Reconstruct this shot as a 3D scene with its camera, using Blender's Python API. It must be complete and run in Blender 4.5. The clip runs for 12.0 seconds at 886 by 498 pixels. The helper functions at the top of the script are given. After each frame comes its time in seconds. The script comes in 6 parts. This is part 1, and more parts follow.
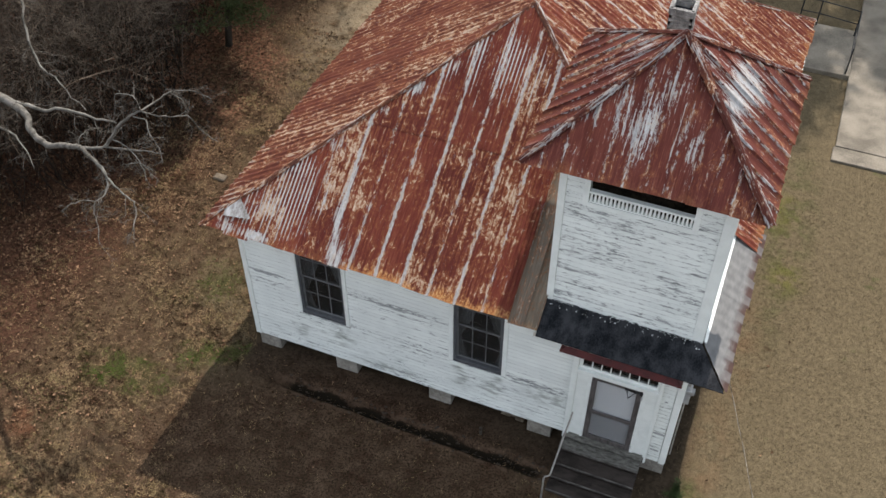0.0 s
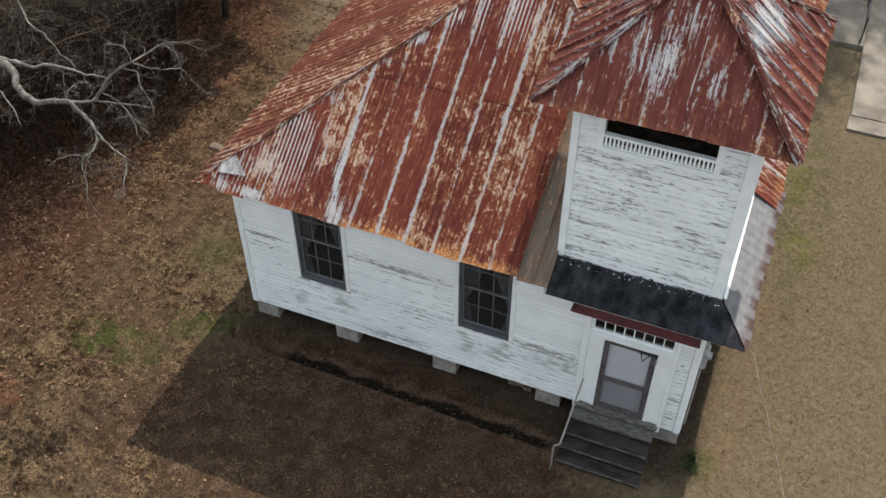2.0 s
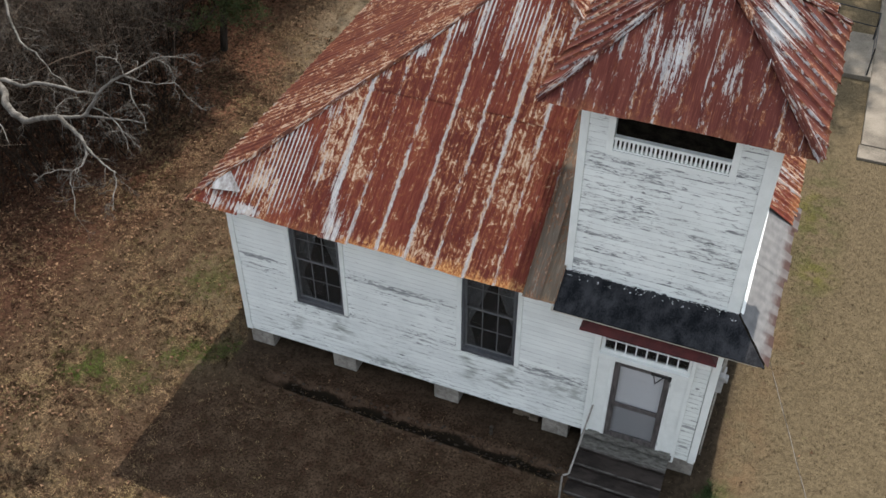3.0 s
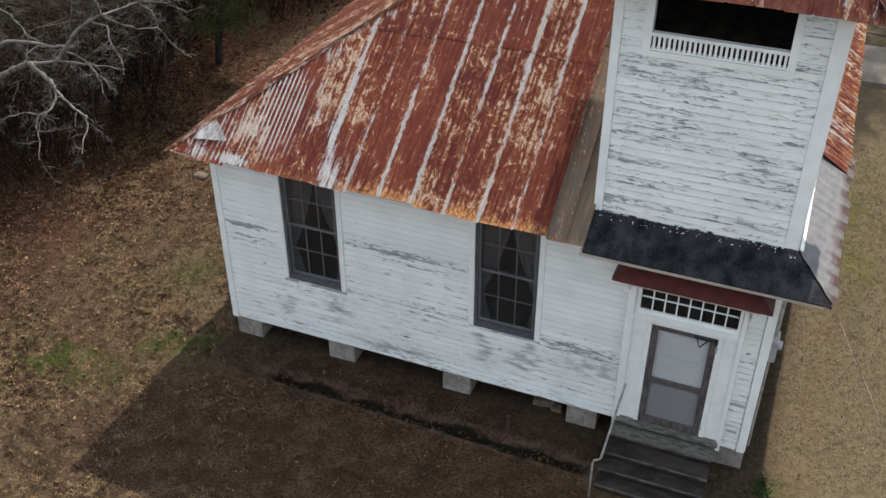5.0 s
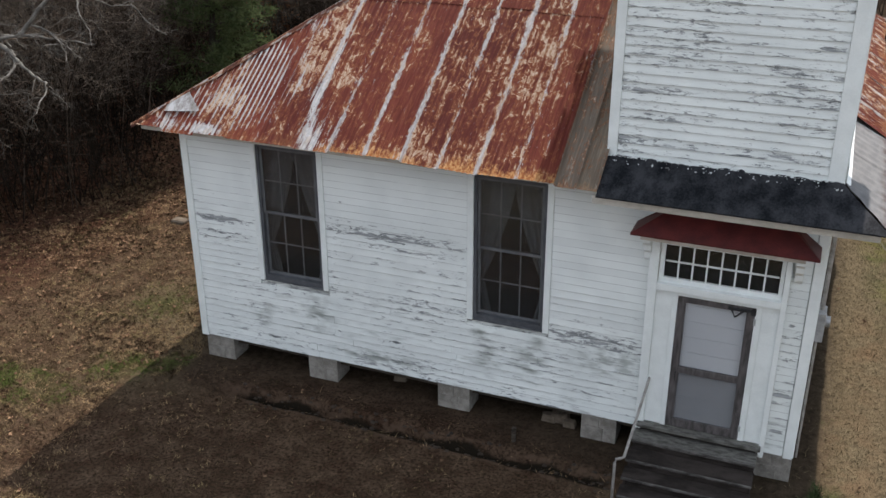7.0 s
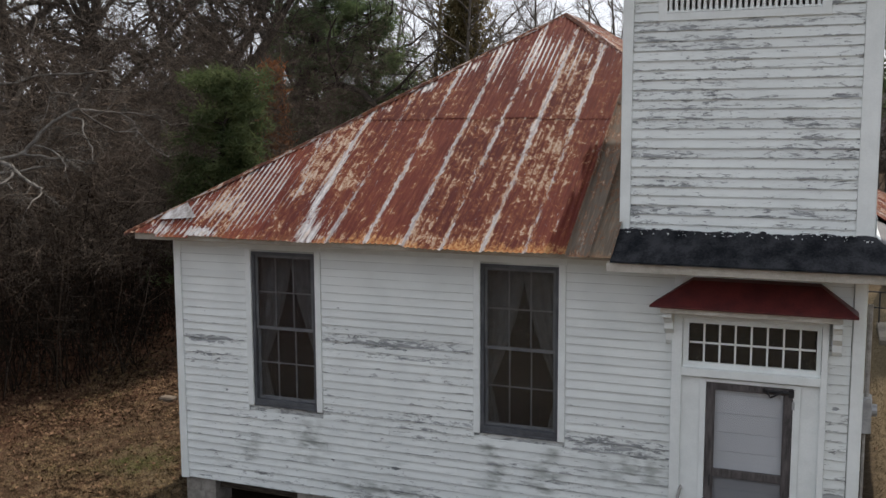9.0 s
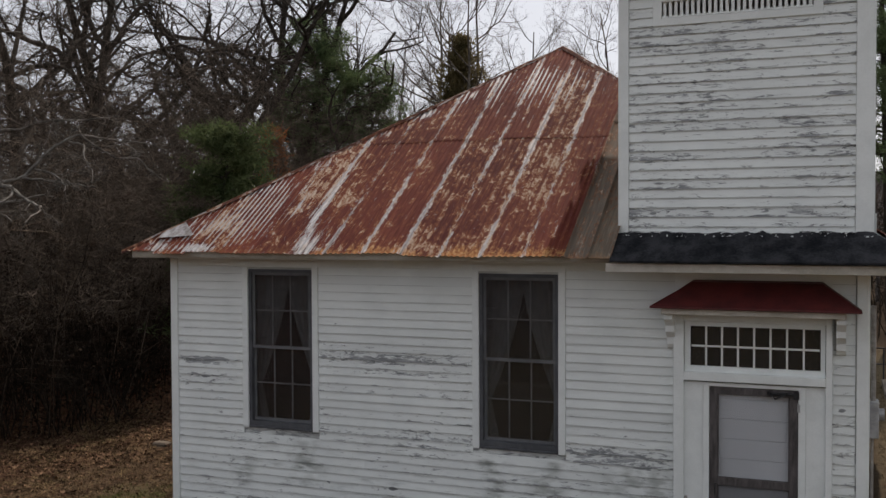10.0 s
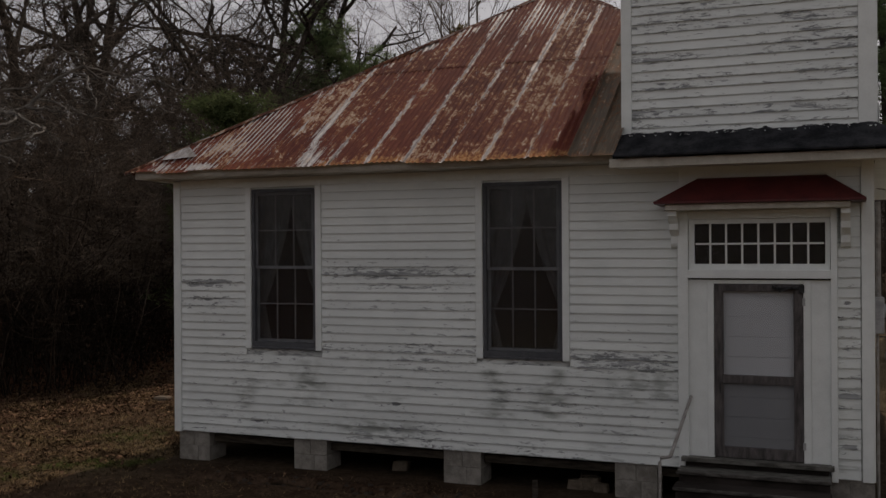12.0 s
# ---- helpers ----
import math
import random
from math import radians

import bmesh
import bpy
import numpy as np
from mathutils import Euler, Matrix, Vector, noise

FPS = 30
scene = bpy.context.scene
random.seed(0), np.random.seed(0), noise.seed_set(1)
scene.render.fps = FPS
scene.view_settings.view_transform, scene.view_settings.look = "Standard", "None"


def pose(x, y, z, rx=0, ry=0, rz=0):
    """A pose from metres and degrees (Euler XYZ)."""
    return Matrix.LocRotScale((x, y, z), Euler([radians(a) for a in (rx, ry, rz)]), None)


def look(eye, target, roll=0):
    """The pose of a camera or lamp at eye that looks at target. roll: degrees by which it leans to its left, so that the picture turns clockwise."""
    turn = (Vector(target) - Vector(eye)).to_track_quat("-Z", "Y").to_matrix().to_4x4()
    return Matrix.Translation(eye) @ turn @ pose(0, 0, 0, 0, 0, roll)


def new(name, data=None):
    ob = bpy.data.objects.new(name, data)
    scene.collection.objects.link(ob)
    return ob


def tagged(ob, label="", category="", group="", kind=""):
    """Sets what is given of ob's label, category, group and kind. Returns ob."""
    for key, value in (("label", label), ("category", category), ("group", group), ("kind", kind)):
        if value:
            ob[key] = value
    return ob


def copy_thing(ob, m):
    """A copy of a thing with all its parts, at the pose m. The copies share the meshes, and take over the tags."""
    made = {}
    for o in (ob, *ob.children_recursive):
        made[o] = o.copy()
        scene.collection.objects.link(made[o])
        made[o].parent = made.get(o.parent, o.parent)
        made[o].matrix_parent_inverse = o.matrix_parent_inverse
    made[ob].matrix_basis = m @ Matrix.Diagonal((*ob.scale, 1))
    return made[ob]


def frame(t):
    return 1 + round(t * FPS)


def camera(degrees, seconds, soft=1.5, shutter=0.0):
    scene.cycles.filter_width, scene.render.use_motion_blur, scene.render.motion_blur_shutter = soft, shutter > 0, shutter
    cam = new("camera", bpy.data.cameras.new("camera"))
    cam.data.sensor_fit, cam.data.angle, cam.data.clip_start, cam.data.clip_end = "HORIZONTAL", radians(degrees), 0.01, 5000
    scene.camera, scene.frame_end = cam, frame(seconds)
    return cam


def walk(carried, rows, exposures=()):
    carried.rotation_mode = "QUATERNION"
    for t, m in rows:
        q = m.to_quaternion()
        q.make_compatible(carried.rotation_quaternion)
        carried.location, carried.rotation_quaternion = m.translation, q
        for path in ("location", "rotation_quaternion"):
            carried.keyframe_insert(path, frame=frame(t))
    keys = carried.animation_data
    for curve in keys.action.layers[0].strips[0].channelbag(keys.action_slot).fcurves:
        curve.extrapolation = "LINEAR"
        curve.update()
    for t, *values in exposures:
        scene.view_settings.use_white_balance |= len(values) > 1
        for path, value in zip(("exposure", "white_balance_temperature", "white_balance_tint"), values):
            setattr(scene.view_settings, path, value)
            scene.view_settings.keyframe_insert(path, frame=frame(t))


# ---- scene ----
cam = camera(48.1, 12.0)
METRES, EYE, TILT, LEAN, TURN = 15.0, 18.0, -45.8, 0.0, 21.9
ROWS = [
    (0.0, 0.0, 0.0, 0.0, 0.0, 0.0, -0.0),
    (0.5, -0.0015, 0.0043, -0.0056, -0.03, 0.01, 0.02),
    (1.0, -0.0034, 0.0174, -0.0197, -0.04, 0.02, 0.03),
    (1.5, -0.005, 0.036, -0.0397, -0.05, 0.03, 0.03),
    (2.0, -0.007, 0.0586, -0.0601, -0.04, 0.33, 0.02),
    (2.5, -0.008, 0.083, -0.0842, -0.03, 1.8, 0.04),
    (4.5, -0.0172, 0.2255, -0.2231, -0.03, 9.56, 0.14),
    (5.0, -0.0208, 0.2702, -0.2698, -0.02, 10.38, 0.12),
    (5.5, -0.0228, 0.3096, -0.3117, 0.03, 12.08, 0.09),
    (6.0, -0.02, 0.3497, -0.3515, 0.02, 14.71, 0.08),
    (6.5, -0.0161, 0.3982, -0.3954, -0.01, 17.38, 0.13),
    (7.0, -0.0151, 0.4446, -0.438, 0.05, 21.06, 0.19),
    (9.0, -0.0181, 0.5868, -0.577, 0.15, 38.74, 0.17),
    (9.5, -0.0171, 0.6125, -0.604, 0.15, 42.07, 0.17),
    (10.0, -0.0167, 0.6388, -0.6294, 0.18, 44.23, 0.18),
    (10.5, -0.0175, 0.663, -0.6538, 0.17, 45.11, 0.2),
    (11.0, -0.0201, 0.6907, -0.6814, 0.21, 45.52, 0.22),
    (11.5, -0.0198, 0.7076, -0.6985, 0.23, 45.76, 0.23),
    (12.0, -0.0199, 0.7109, -0.7012, 0.25, 45.83, 0.23),
]
EXPO = [(0.0, 1.72, 6650, 11), (4.5, 1.75, 6620, 12), (7.2, 1.67, 6560, 13), (9.0, 1.36, 6800, 15), (9.5, 1.11, 6900, 16), (10.5, 0.74, 7150, 18), (11.0, 0.62, 7250, 19), (11.5, 0.62, 7350, 19), (12.0, 0.10, 7500, 20)]
walk(cam, [(t, pose(9.35, -11.9, EYE, TILT, LEAN, TURN) @ pose(METRES * x, METRES * y, METRES * z, 90 + pitch, roll, yaw)) for t, x, y, z, yaw, pitch, roll in ROWS], EXPO)

# ---- light: a hazy sun from behind the church and the open sky ----
SUN_DIR = Vector((0.045, 0.635, 0.77)).normalized()
world = bpy.data.worlds.new("sky")
scene.world = world
world.use_nodes = True
wt = world.node_tree
sky = wt.nodes.new("ShaderNodeTexSky")
sky.sky_type, sky.sun_disc = "NISHITA", False
sky.sun_elevation = math.asin(SUN_DIR.z)
sky.sun_rotation = math.atan2(SUN_DIR.x, SUN_DIR.y)
sky.air_density, sky.dust_density, sky.ozone_density = 1.0, 1.2, 1.0
veil = wt.nodes.new("ShaderNodeHueSaturation")  # thin high cloud takes most of the blue
veil.inputs["Saturation"].default_value = 0.45
wt.links.new(sky.outputs["Color"], veil.inputs["Color"])
haze = wt.nodes.new("ShaderNodeMix")  # an even veil of high cloud
haze.data_type = "RGBA"
haze.inputs["Factor"].default_value = 0.85
haze.inputs[7].default_value = (2.62, 2.95, 3.32, 1.0)
wt.links.new(veil.outputs["Color"], haze.inputs[6])
wt.links.new(haze.outputs[2], wt.nodes["Background"].inputs["Color"])
wt.nodes["Background"].inputs["Strength"].default_value = 0.12
sun = new("sun", bpy.data.lights.new("sun", "SUN"))
sun.data.energy, sun.data.angle, sun.data.color = 1.95, radians(0.5), (1.0, 0.94, 0.86)
sun.matrix_world = look(SUN_DIR * 60, (0, 0, 0))


# ---- materials ----
class Nodes:
    """Short hand for one node material."""

    def __init__(self, name, rough=0.8, metal=0.0, spec=0.3):
        self.mat = bpy.data.materials.new(name)
        self.mat.use_nodes = True
        self.t = self.mat.node_tree
        self.b = self.t.nodes["Principled BSDF"]
        self.put("Roughness", rough), self.put("Metallic", metal), self.put("Specular IOR Level", spec)
        self.pos = self.node("ShaderNodeNewGeometry").outputs["Position"]

    def node(self, kind):
        return self.t.nodes.new(kind)

    def link(self, value, socket):
        if isinstance(value, bpy.types.NodeSocket):
            self.t.links.new(value, socket)
        elif isinstance(value, (tuple, list)):
            socket.default_value = (*value, 1.0)[:len(socket.default_value)] if len(value) < len(socket.default_value) else value
        else:
            socket.default_value = value

    def put(self, name, value):
        self.link(value, self.b.inputs[name])
        return self

    def uv(self):
        return self.node("ShaderNodeUVMap").outputs["UV"]

    def rand(self):
        return self.node("ShaderNodeObjectInfo").outputs["Random"]

    def island(self):
        return self.node("ShaderNodeNewGeometry").outputs["Random Per Island"]

    def math(self, op, a, b=0.0, c=0.0, clamp=False):
        n = self.node("ShaderNodeMath")
        n.operation, n.use_clamp = op, clamp
        for k, v in enumerate((a, b, c)):
            self.link(v, n.inputs[k])
        return n.outputs[0]

    def scaled(self, vec, s, shift=(0, 0, 0)):
        n = self.node("ShaderNodeMapping")
        self.link(vec, n.inputs["Vector"])
        n.inputs["Scale"].default_value = s
        self.link(shift, n.inputs["Location"])
        return n.outputs[0]

    def shifted(self, vec, value, amount):
        """vec moved by value times amount on all axes."""
        n = self.node("ShaderNodeVectorMath")
        n.operation = "MULTIPLY_ADD"
        c = self.node("ShaderNodeCombineXYZ")
        for k in range(3):
            self.link(value, c.inputs[k])
        self.link(c.outputs[0], n.inputs[0])
        n.inputs[1].default_value = amount
        self.link(vec, n.inputs[2])
        return n.outputs[0]

    def noise(self, vec, scale=1.0, detail=4.0, rough=0.55, warp=0.0):
        n = self.node("ShaderNodeTexNoise")
        self.link(vec, n.inputs["Vector"])
        n.inputs["Scale"].default_value, n.inputs["Detail"].default_value = scale, detail
        n.inputs["Roughness"].default_value, n.inputs["Distortion"].default_value = rough, warp
        return n.outputs["Fac"]

    def step(self, value, lo, hi, a=0.0, b=1.0):
        n = self.node("ShaderNodeMapRange")
        n.interpolation_type = "SMOOTHSTEP"
        self.link(value, n.inputs["Value"])
        for k, v in zip(("From Min", "From Max", "To Min", "To Max"), (lo, hi, a, b)):
            self.link(v, n.inputs[k])
        return n.outputs["Result"]

    def mix(self, fac, a, b):
        n = self.node("ShaderNodeMix")
        n.data_type = "RGBA"
        self.link(fac, n.inputs["Factor"])
        self.link(a, n.inputs[6])
        self.link(b, n.inputs[7])
        return n.outputs[2]

    def sep(self, vec):
        n = self.node("ShaderNodeSeparateXYZ")
        self.link(vec, n.inputs[0])
        return n.outputs

    def blob(self, centre, size, vec=None):
        """1 at the centre of an ellipsoid, 0 outside it."""
        n = self.node("ShaderNodeMapping")
        n.vector_type = "TEXTURE"
        self.link(vec or self.pos, n.inputs["Vector"])
        n.inputs["Location"].default_value, n.inputs["Scale"].default_value = centre, size
        g = self.node("ShaderNodeVectorMath")
        g.operation = "LENGTH"
        self.link(n.outputs[0], g.inputs[0])
        return self.step(g.outputs["Value"], 1.0, 0.0)

    def bump(self, height, strength=0.3, dist=0.01):
        n = self.node("ShaderNodeBump")
        n.inputs["Strength"].default_value, n.inputs["Distance"].default_value = strength, dist
        self.link(height, n.inputs["Height"])
        self.link(n.outputs[0], self.b.inputs["Normal"])
        return self


def simple(name, a, b, scale=6.0, rough=0.8, metal=0.0, stretch=(1, 1, 1), bump=0.2, spec=0.3, fine=60.0):
    """Two tones broken up at two scales, with fine relief."""
    n = Nodes(name, rough, metal, spec)
    p = n.shifted(n.scaled(n.pos, stretch), n.rand(), (9, 5, 7))
    big, small = n.noise(p, scale, 5, 0.6), n.noise(p, fine, 3, 0.6)
    f = n.step(n.math("ADD", n.math("MULTIPLY", big, 0.7), n.math("MULTIPLY", small, 0.3)), 0.35, 0.65)
    n.put("Base Color", n.mix(f, a, b))
    n.bump(small, bump, 0.004)
    return n.mat


def white_siding(name, peel=0.0, clean=0.0):
    """Old white paint that flakes off grey wood along the grain."""
    n = Nodes(name, 0.75)
    r = n.rand()
    p = n.shifted(n.pos, r, (13.0, 7.0, 3.0))
    grain = n.noise(n.scaled(p, (2.2, 2.2, 34)), 1.0, 5, 0.65)
    flake = n.noise(n.scaled(p, (5.2, 5.2, 24)), 1.0, 8, 0.76, 0.5)
    zone = n.noise(n.scaled(n.pos, (0.55, 0.55, 1.6)), 1.0, 3, 0.6)
    xyz = n.sep(n.pos)
    band = 0.0
    for c, s, k in (((0.6, 0, 2.55), (0.9, 1, 0.11), 1.3), ((0.6, 0, 2.33), (0.9, 1, 0.10), 0.7), ((3.5, 0, 2.70), (1.7, 1, 0.14), 0.9), ((3.6, 0, 2.52), (1.6, 1, 0.07), 0.9), ((6.7, 0, 1.62), (1.3, 1, 0.26), 0.62),
                    ((3.5, 0, 1.7), (3.5, 1, 1.0), 0.12), ((3.5, 0, 0.55), (3.8, 1, 0.22), 0.5), ((9.2, 0, 1.4), (0.3, 1, 1.2), 0.35), ((9.18, 0, 1.34), (0.17, 1, 0.055), 2.2), ((9.18, 0, 0.77), (0.14, 1, 0.045), 1.6), ((9.17, 0, 2.39), (0.08, 1, 0.035), 1.6), ((3.56, 0, 0.96), (0.10, 1, 0.035), 1.8), ((2.72, 0, 3.16), (0.13, 1, 0.03), 1.7), ((1.35, 0, 0.60), (0.35, 1, 0.045), 1.0), ((6.75, 0, 2.9), (1.3, 1, 1.3), -1.5), ((3.6, 0, 3.6), (3.8, 1, 0.8), -0.6)):
        band = n.math("ADD", band, n.math("MULTIPLY", n.blob(c, s), k))
    amount = n.math("ADD", flake, n.math("ADD", n.math("MULTIPLY", zone, 0.34), n.math("ADD", n.math("MULTIPLY", r, 0.07), n.math("MULTIPLY", band, 0.17))))
    low = n.math("MULTIPLY", n.step(n.sep(n.uv())[1], 0.30, 0.0), 0.058)
    amount = n.math("ADD", n.math("SUBTRACT", amount, n.step(xyz[2], 2.9, 3.3, 0.0, clean)), low)
    bare = n.step(amount, 0.842 - peel, 0.856 - peel)
    thin = n.step(amount, 0.76 - peel, 0.86 - peel)
    paint = n.mix(n.step(n.noise(n.pos, 1.3, 5), 0.35, 0.7), (0.775, 0.81, 0.79), (0.69, 0.725, 0.71))
    paint = n.mix(n.math("MULTIPLY", n.step(r, 0.35, 1.0), 0.4), paint, (0.635, 0.665, 0.655))
    paint = n.mix(n.math("MULTIPLY", thin, 0.22), paint, (0.40, 0.41, 0.41))
    wood = n.mix(n.step(grain, 0.35, 0.65), (0.175, 0.187, 0.192), (0.39, 0.405, 0.41))
    stains = 0.0
    for c, s in (((2.25, 0, 1.25), (0.45, 1, 0.45)), ((5.05, 0, 1.15), (0.3, 1, 0.55)), ((5.72, 0, 1.1), (0.35, 1, 0.5)), ((1.2, 0, 1.0), (0.3, 1, 0.4)),
                 ((4.88, 0, 1.41), (0.20, 1, 0.09)), ((5.80, 0, 1.44), (0.16, 1, 0.10)), ((3.3, 0, 0.62), (1.2, 1, 0.2)), ((6.9, 0, 1.35), (0.8, 1, 0.35))):
        stains = n.math("ADD", stains, n.blob(c, s))
    smear = n.math("MULTIPLY", n.step(xyz[2], 2.2, 0.7), n.step(n.noise(n.scaled(p, (1.6, 1.6, 11)), 1.0, 6, 0.65), 0.50, 0.70))
    stains = n.math("ADD", stains, n.math("MULTIPLY", smear, 0.8 if clean else 0.0))
    stains = n.math("MULTIPLY", n.math("MULTIPLY", stains, n.step(n.noise(n.scaled(n.pos, (3, 3, 9)), 1.0, 5), 0.38, 0.62)), 0.9, clamp=True)
    colour = n.mix(bare, n.mix(stains, paint, (0.29, 0.31, 0.29)), wood)
    # darker grey line, broken by noise, along each board's lower edge
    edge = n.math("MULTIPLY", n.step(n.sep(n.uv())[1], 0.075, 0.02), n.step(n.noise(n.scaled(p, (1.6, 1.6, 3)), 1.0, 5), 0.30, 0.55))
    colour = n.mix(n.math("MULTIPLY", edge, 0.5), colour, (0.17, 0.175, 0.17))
    n.put("Base Color", colour)
    n.bump(n.math("SUBTRACT", n.math("MULTIPLY", grain, 0.3), bare), 0.5, 0.004)
    return n.mat


def roof_metal(name, deep=(0.072, 0.0165, 0.0125), mid=(0.145, 0.037, 0.024), pale=(0.44, 0.44, 0.445), sheet=0.61, pitch=0.076, tan=0.0, zinc=0.0, laps=1.0, lap_from=-9.0, eave=1.0, eave_from=-9.0,
               tan_zones=(), zinc_zones=(), crest_zones=()):
    """Red-painted galvanised sheet, rusting and flaking in streaks down the slope; UV is metres along the eave and up the slope."""
    n = Nodes(name, 0.6, 0.0, 0.05)
    uv = n.uv()
    r = n.rand()
    p = n.shifted(uv, r, (31.0, 17.0, 0))
    u, v = n.sep(uv)[0], n.sep(uv)[1]
    streak = n.noise(n.scaled(p, (14, 0.8, 1)), 1.0, 6, 0.7, 0.2)
    fine = n.noise(n.scaled(p, (48, 2.5, 1)), 1.0, 4, 0.65)
    cloud = n.noise(n.scaled(uv, (0.9, 0.6, 1)), 1.0, 4, 0.6)
    blot = n.noise(n.scaled(p, (8.0, 5.0, 1)), 1.0, 8, 0.80, 0.9)
    speck = n.noise(n.scaled(p, (30, 14, 1)), 1.0, 4, 0.72)

    def zones(items):
        total = 0.0
        for c, s, k in items:
            total = n.math("ADD", total, n.math("MULTIPLY", n.blob((*c, 0), (*s, 1), uv), k))
        return total

    tone = n.math("ADD", n.math("MULTIPLY", fine, 0.35), n.math("ADD", n.math("MULTIPLY", cloud, 0.35), n.math("MULTIPLY", streak, 0.3)))
    red = n.mix(n.step(tone, 0.36, 0.64), deep, mid)
    red = n.mix(n.math("MULTIPLY", n.step(r, 0.0, 1.0), 0.55), red, (0.60 * deep[0], 0.62 * deep[1], 0.85 * deep[2]))
    # sun-bleached dust in fine streaks
    dusty = n.math("MULTIPLY", n.step(n.math("ADD", n.math("MULTIPLY", fine, 0.6), n.math("MULTIPLY", streak, 0.4)), 0.50, 0.68), 0.32)
    red = n.mix(dusty, red, tuple(0.5 * c + k for c, k in zip(mid, (0.10, 0.058, 0.045))))
    crest = n.step(n.math("SINE", n.math("MULTIPLY", u, 2 * math.pi / pitch)), -0.2, 0.8)
    # distance from the side laps, in metres
    seam = n.math("MULTIPLY", n.math("SUBTRACT", 0.5, n.math("ABSOLUTE", n.math("SUBTRACT", n.math("FRACT", n.math("DIVIDE", u, sheet)), 0.5))), sheet)
    stretch = n.step(n.noise(n.scaled(uv, (1.6, 0.5, 1), (3, 5, 0)), 1.0, 4), 0.34, 0.62)
    near = n.math("MULTIPLY", n.step(seam, 0.072, 0.0), n.math("MULTIPLY", n.math("ADD", n.math("MULTIPLY", stretch, 0.65), 0.35), n.math("MULTIPLY", n.step(u, lap_from, lap_from + 0.15), laps)))
    ragged = n.math("ADD", n.math("MULTIPLY", n.noise(n.scaled(uv, (16, 4, 1)), 1.0, 6, 0.75, 0.3), 0.6), n.math("MULTIPLY", n.noise(n.scaled(uv, (60, 9, 1)), 1.0, 4, 0.7), 0.4))
    lap = n.step(n.math("ADD", near, n.math("MULTIPLY", n.math("SUBTRACT", ragged, 0.5), 5.0)), 0.50, 0.72)
    # flaked rust, orange at its rim and buff within
    t = n.math("ADD", n.math("MULTIPLY", blot, 1.05), n.math("ADD", n.math("MULTIPLY", streak, 0.45), -0.25))
    t = n.math("ADD", t, n.math("MULTIPLY", n.math("SUBTRACT", cloud, 0.5), 0.25))
    t = n.math("ADD", t, n.math("MULTIPLY", n.math("SUBTRACT", r, 0.5), 0.10))
    t = n.math("ADD", t, n.math("ADD", zones(tan_zones), tan))
    t = n.math("ADD", t, n.math("ADD", n.math("MULTIPLY", near, 0.13), n.math("MULTIPLY", n.math("SUBTRACT", crest, 0.5), 0.03)))
    rim = n.step(t, 0.530, 0.575)
    flake = n.step(n.math("ADD", t, n.math("MULTIPLY", n.math("SUBTRACT", speck, 0.5), 0.10)), 0.585, 0.620)
    rust = n.mix(n.step(speck, 0.4, 0.6), (0.150, 0.047, 0.020), (0.255, 0.104, 0.044))
    buff = n.mix(n.step(n.math("ADD", n.math("MULTIPLY", fine, 0.5), n.math("MULTIPLY", speck, 0.5)), 0.40, 0.60), (0.265, 0.160, 0.098), (0.43, 0.355, 0.285))
    wash = n.math("MULTIPLY", n.step(t, 0.44, 0.56), 0.24)
    red = n.mix(wash, red, n.mix(n.step(fine, 0.4, 0.6), (0.165, 0.055, 0.023), (0.275, 0.115, 0.048)))
    colour = n.mix(n.math("MULTIPLY", flake, 0.90), n.mix(n.math("MULTIPLY", rim, 0.65), red, rust), buff)
    # orange bleeding at the eave
    drip = n.step(n.math("ADD", n.math("ADD", v, n.step(n.noise(n.scaled(uv, (2.2, 1, 1)), 1.0, 4), 0.36, 0.60, 0.22, 0.0)), n.math("MULTIPLY", n.math("ADD", n.math("MULTIPLY", streak, 0.5), n.math("MULTIPLY", speck, 0.5)), -0.9)), -0.20, -0.42)
    colour = n.mix(n.math("MULTIPLY", drip, n.step(u, eave_from, eave_from + 0.5, 0.15 * eave, 0.85 * eave)), colour, n.mix(n.step(speck, 0.4, 0.6), (0.26, 0.088, 0.026), (0.44, 0.25, 0.11)))
    # bare zinc along the laps, on corrugation crests and in patches
    z = n.math("ADD", n.math("MULTIPLY", streak, 0.42), n.math("ADD", n.math("MULTIPLY", fine, 0.22), n.math("ADD", n.math("MULTIPLY", speck, 0.16), n.math("MULTIPLY", blot, 0.20))))
    z = n.math("ADD", n.math("MULTIPLY", z, 1.7), -0.35)
    z = n.math("ADD", z, n.math("ADD", zones(zinc_zones), zinc))
    z = n.math("ADD", z, n.math("MULTIPLY", n.math("SUBTRACT", crest, 0.35), zones(crest_zones)))
    bare = n.math("MAXIMUM", n.math("MULTIPLY", lap, n.step(blot, 0.36, 0.52, 0.5, 0.95)), n.step(z, 0.650, 0.700))
    zn = n.mix(n.step(n.math("ADD", n.math("MULTIPLY", speck, 0.5), n.math("MULTIPLY", fine, 0.5)), 0.40, 0.60), pale, tuple(0.58 * c for c in pale))
    zn = n.mix(n.math("MULTIPLY", n.step(blot, 0.48, 0.62), 0.5), zn, (0.300, 0.225, 0.165))
    n.put("Base Color", n.mix(bare, colour, zn))
    n.put("Roughness", n.math("SUBTRACT", 0.80, n.math("MULTIPLY", bare, 0.2)))
    n.put("Specular IOR Level", n.math("ADD", 0.07, n.math("MULTIPLY", bare, 0.22)))
    n.put("Metallic", n.math("MULTIPLY", bare, 0.2))
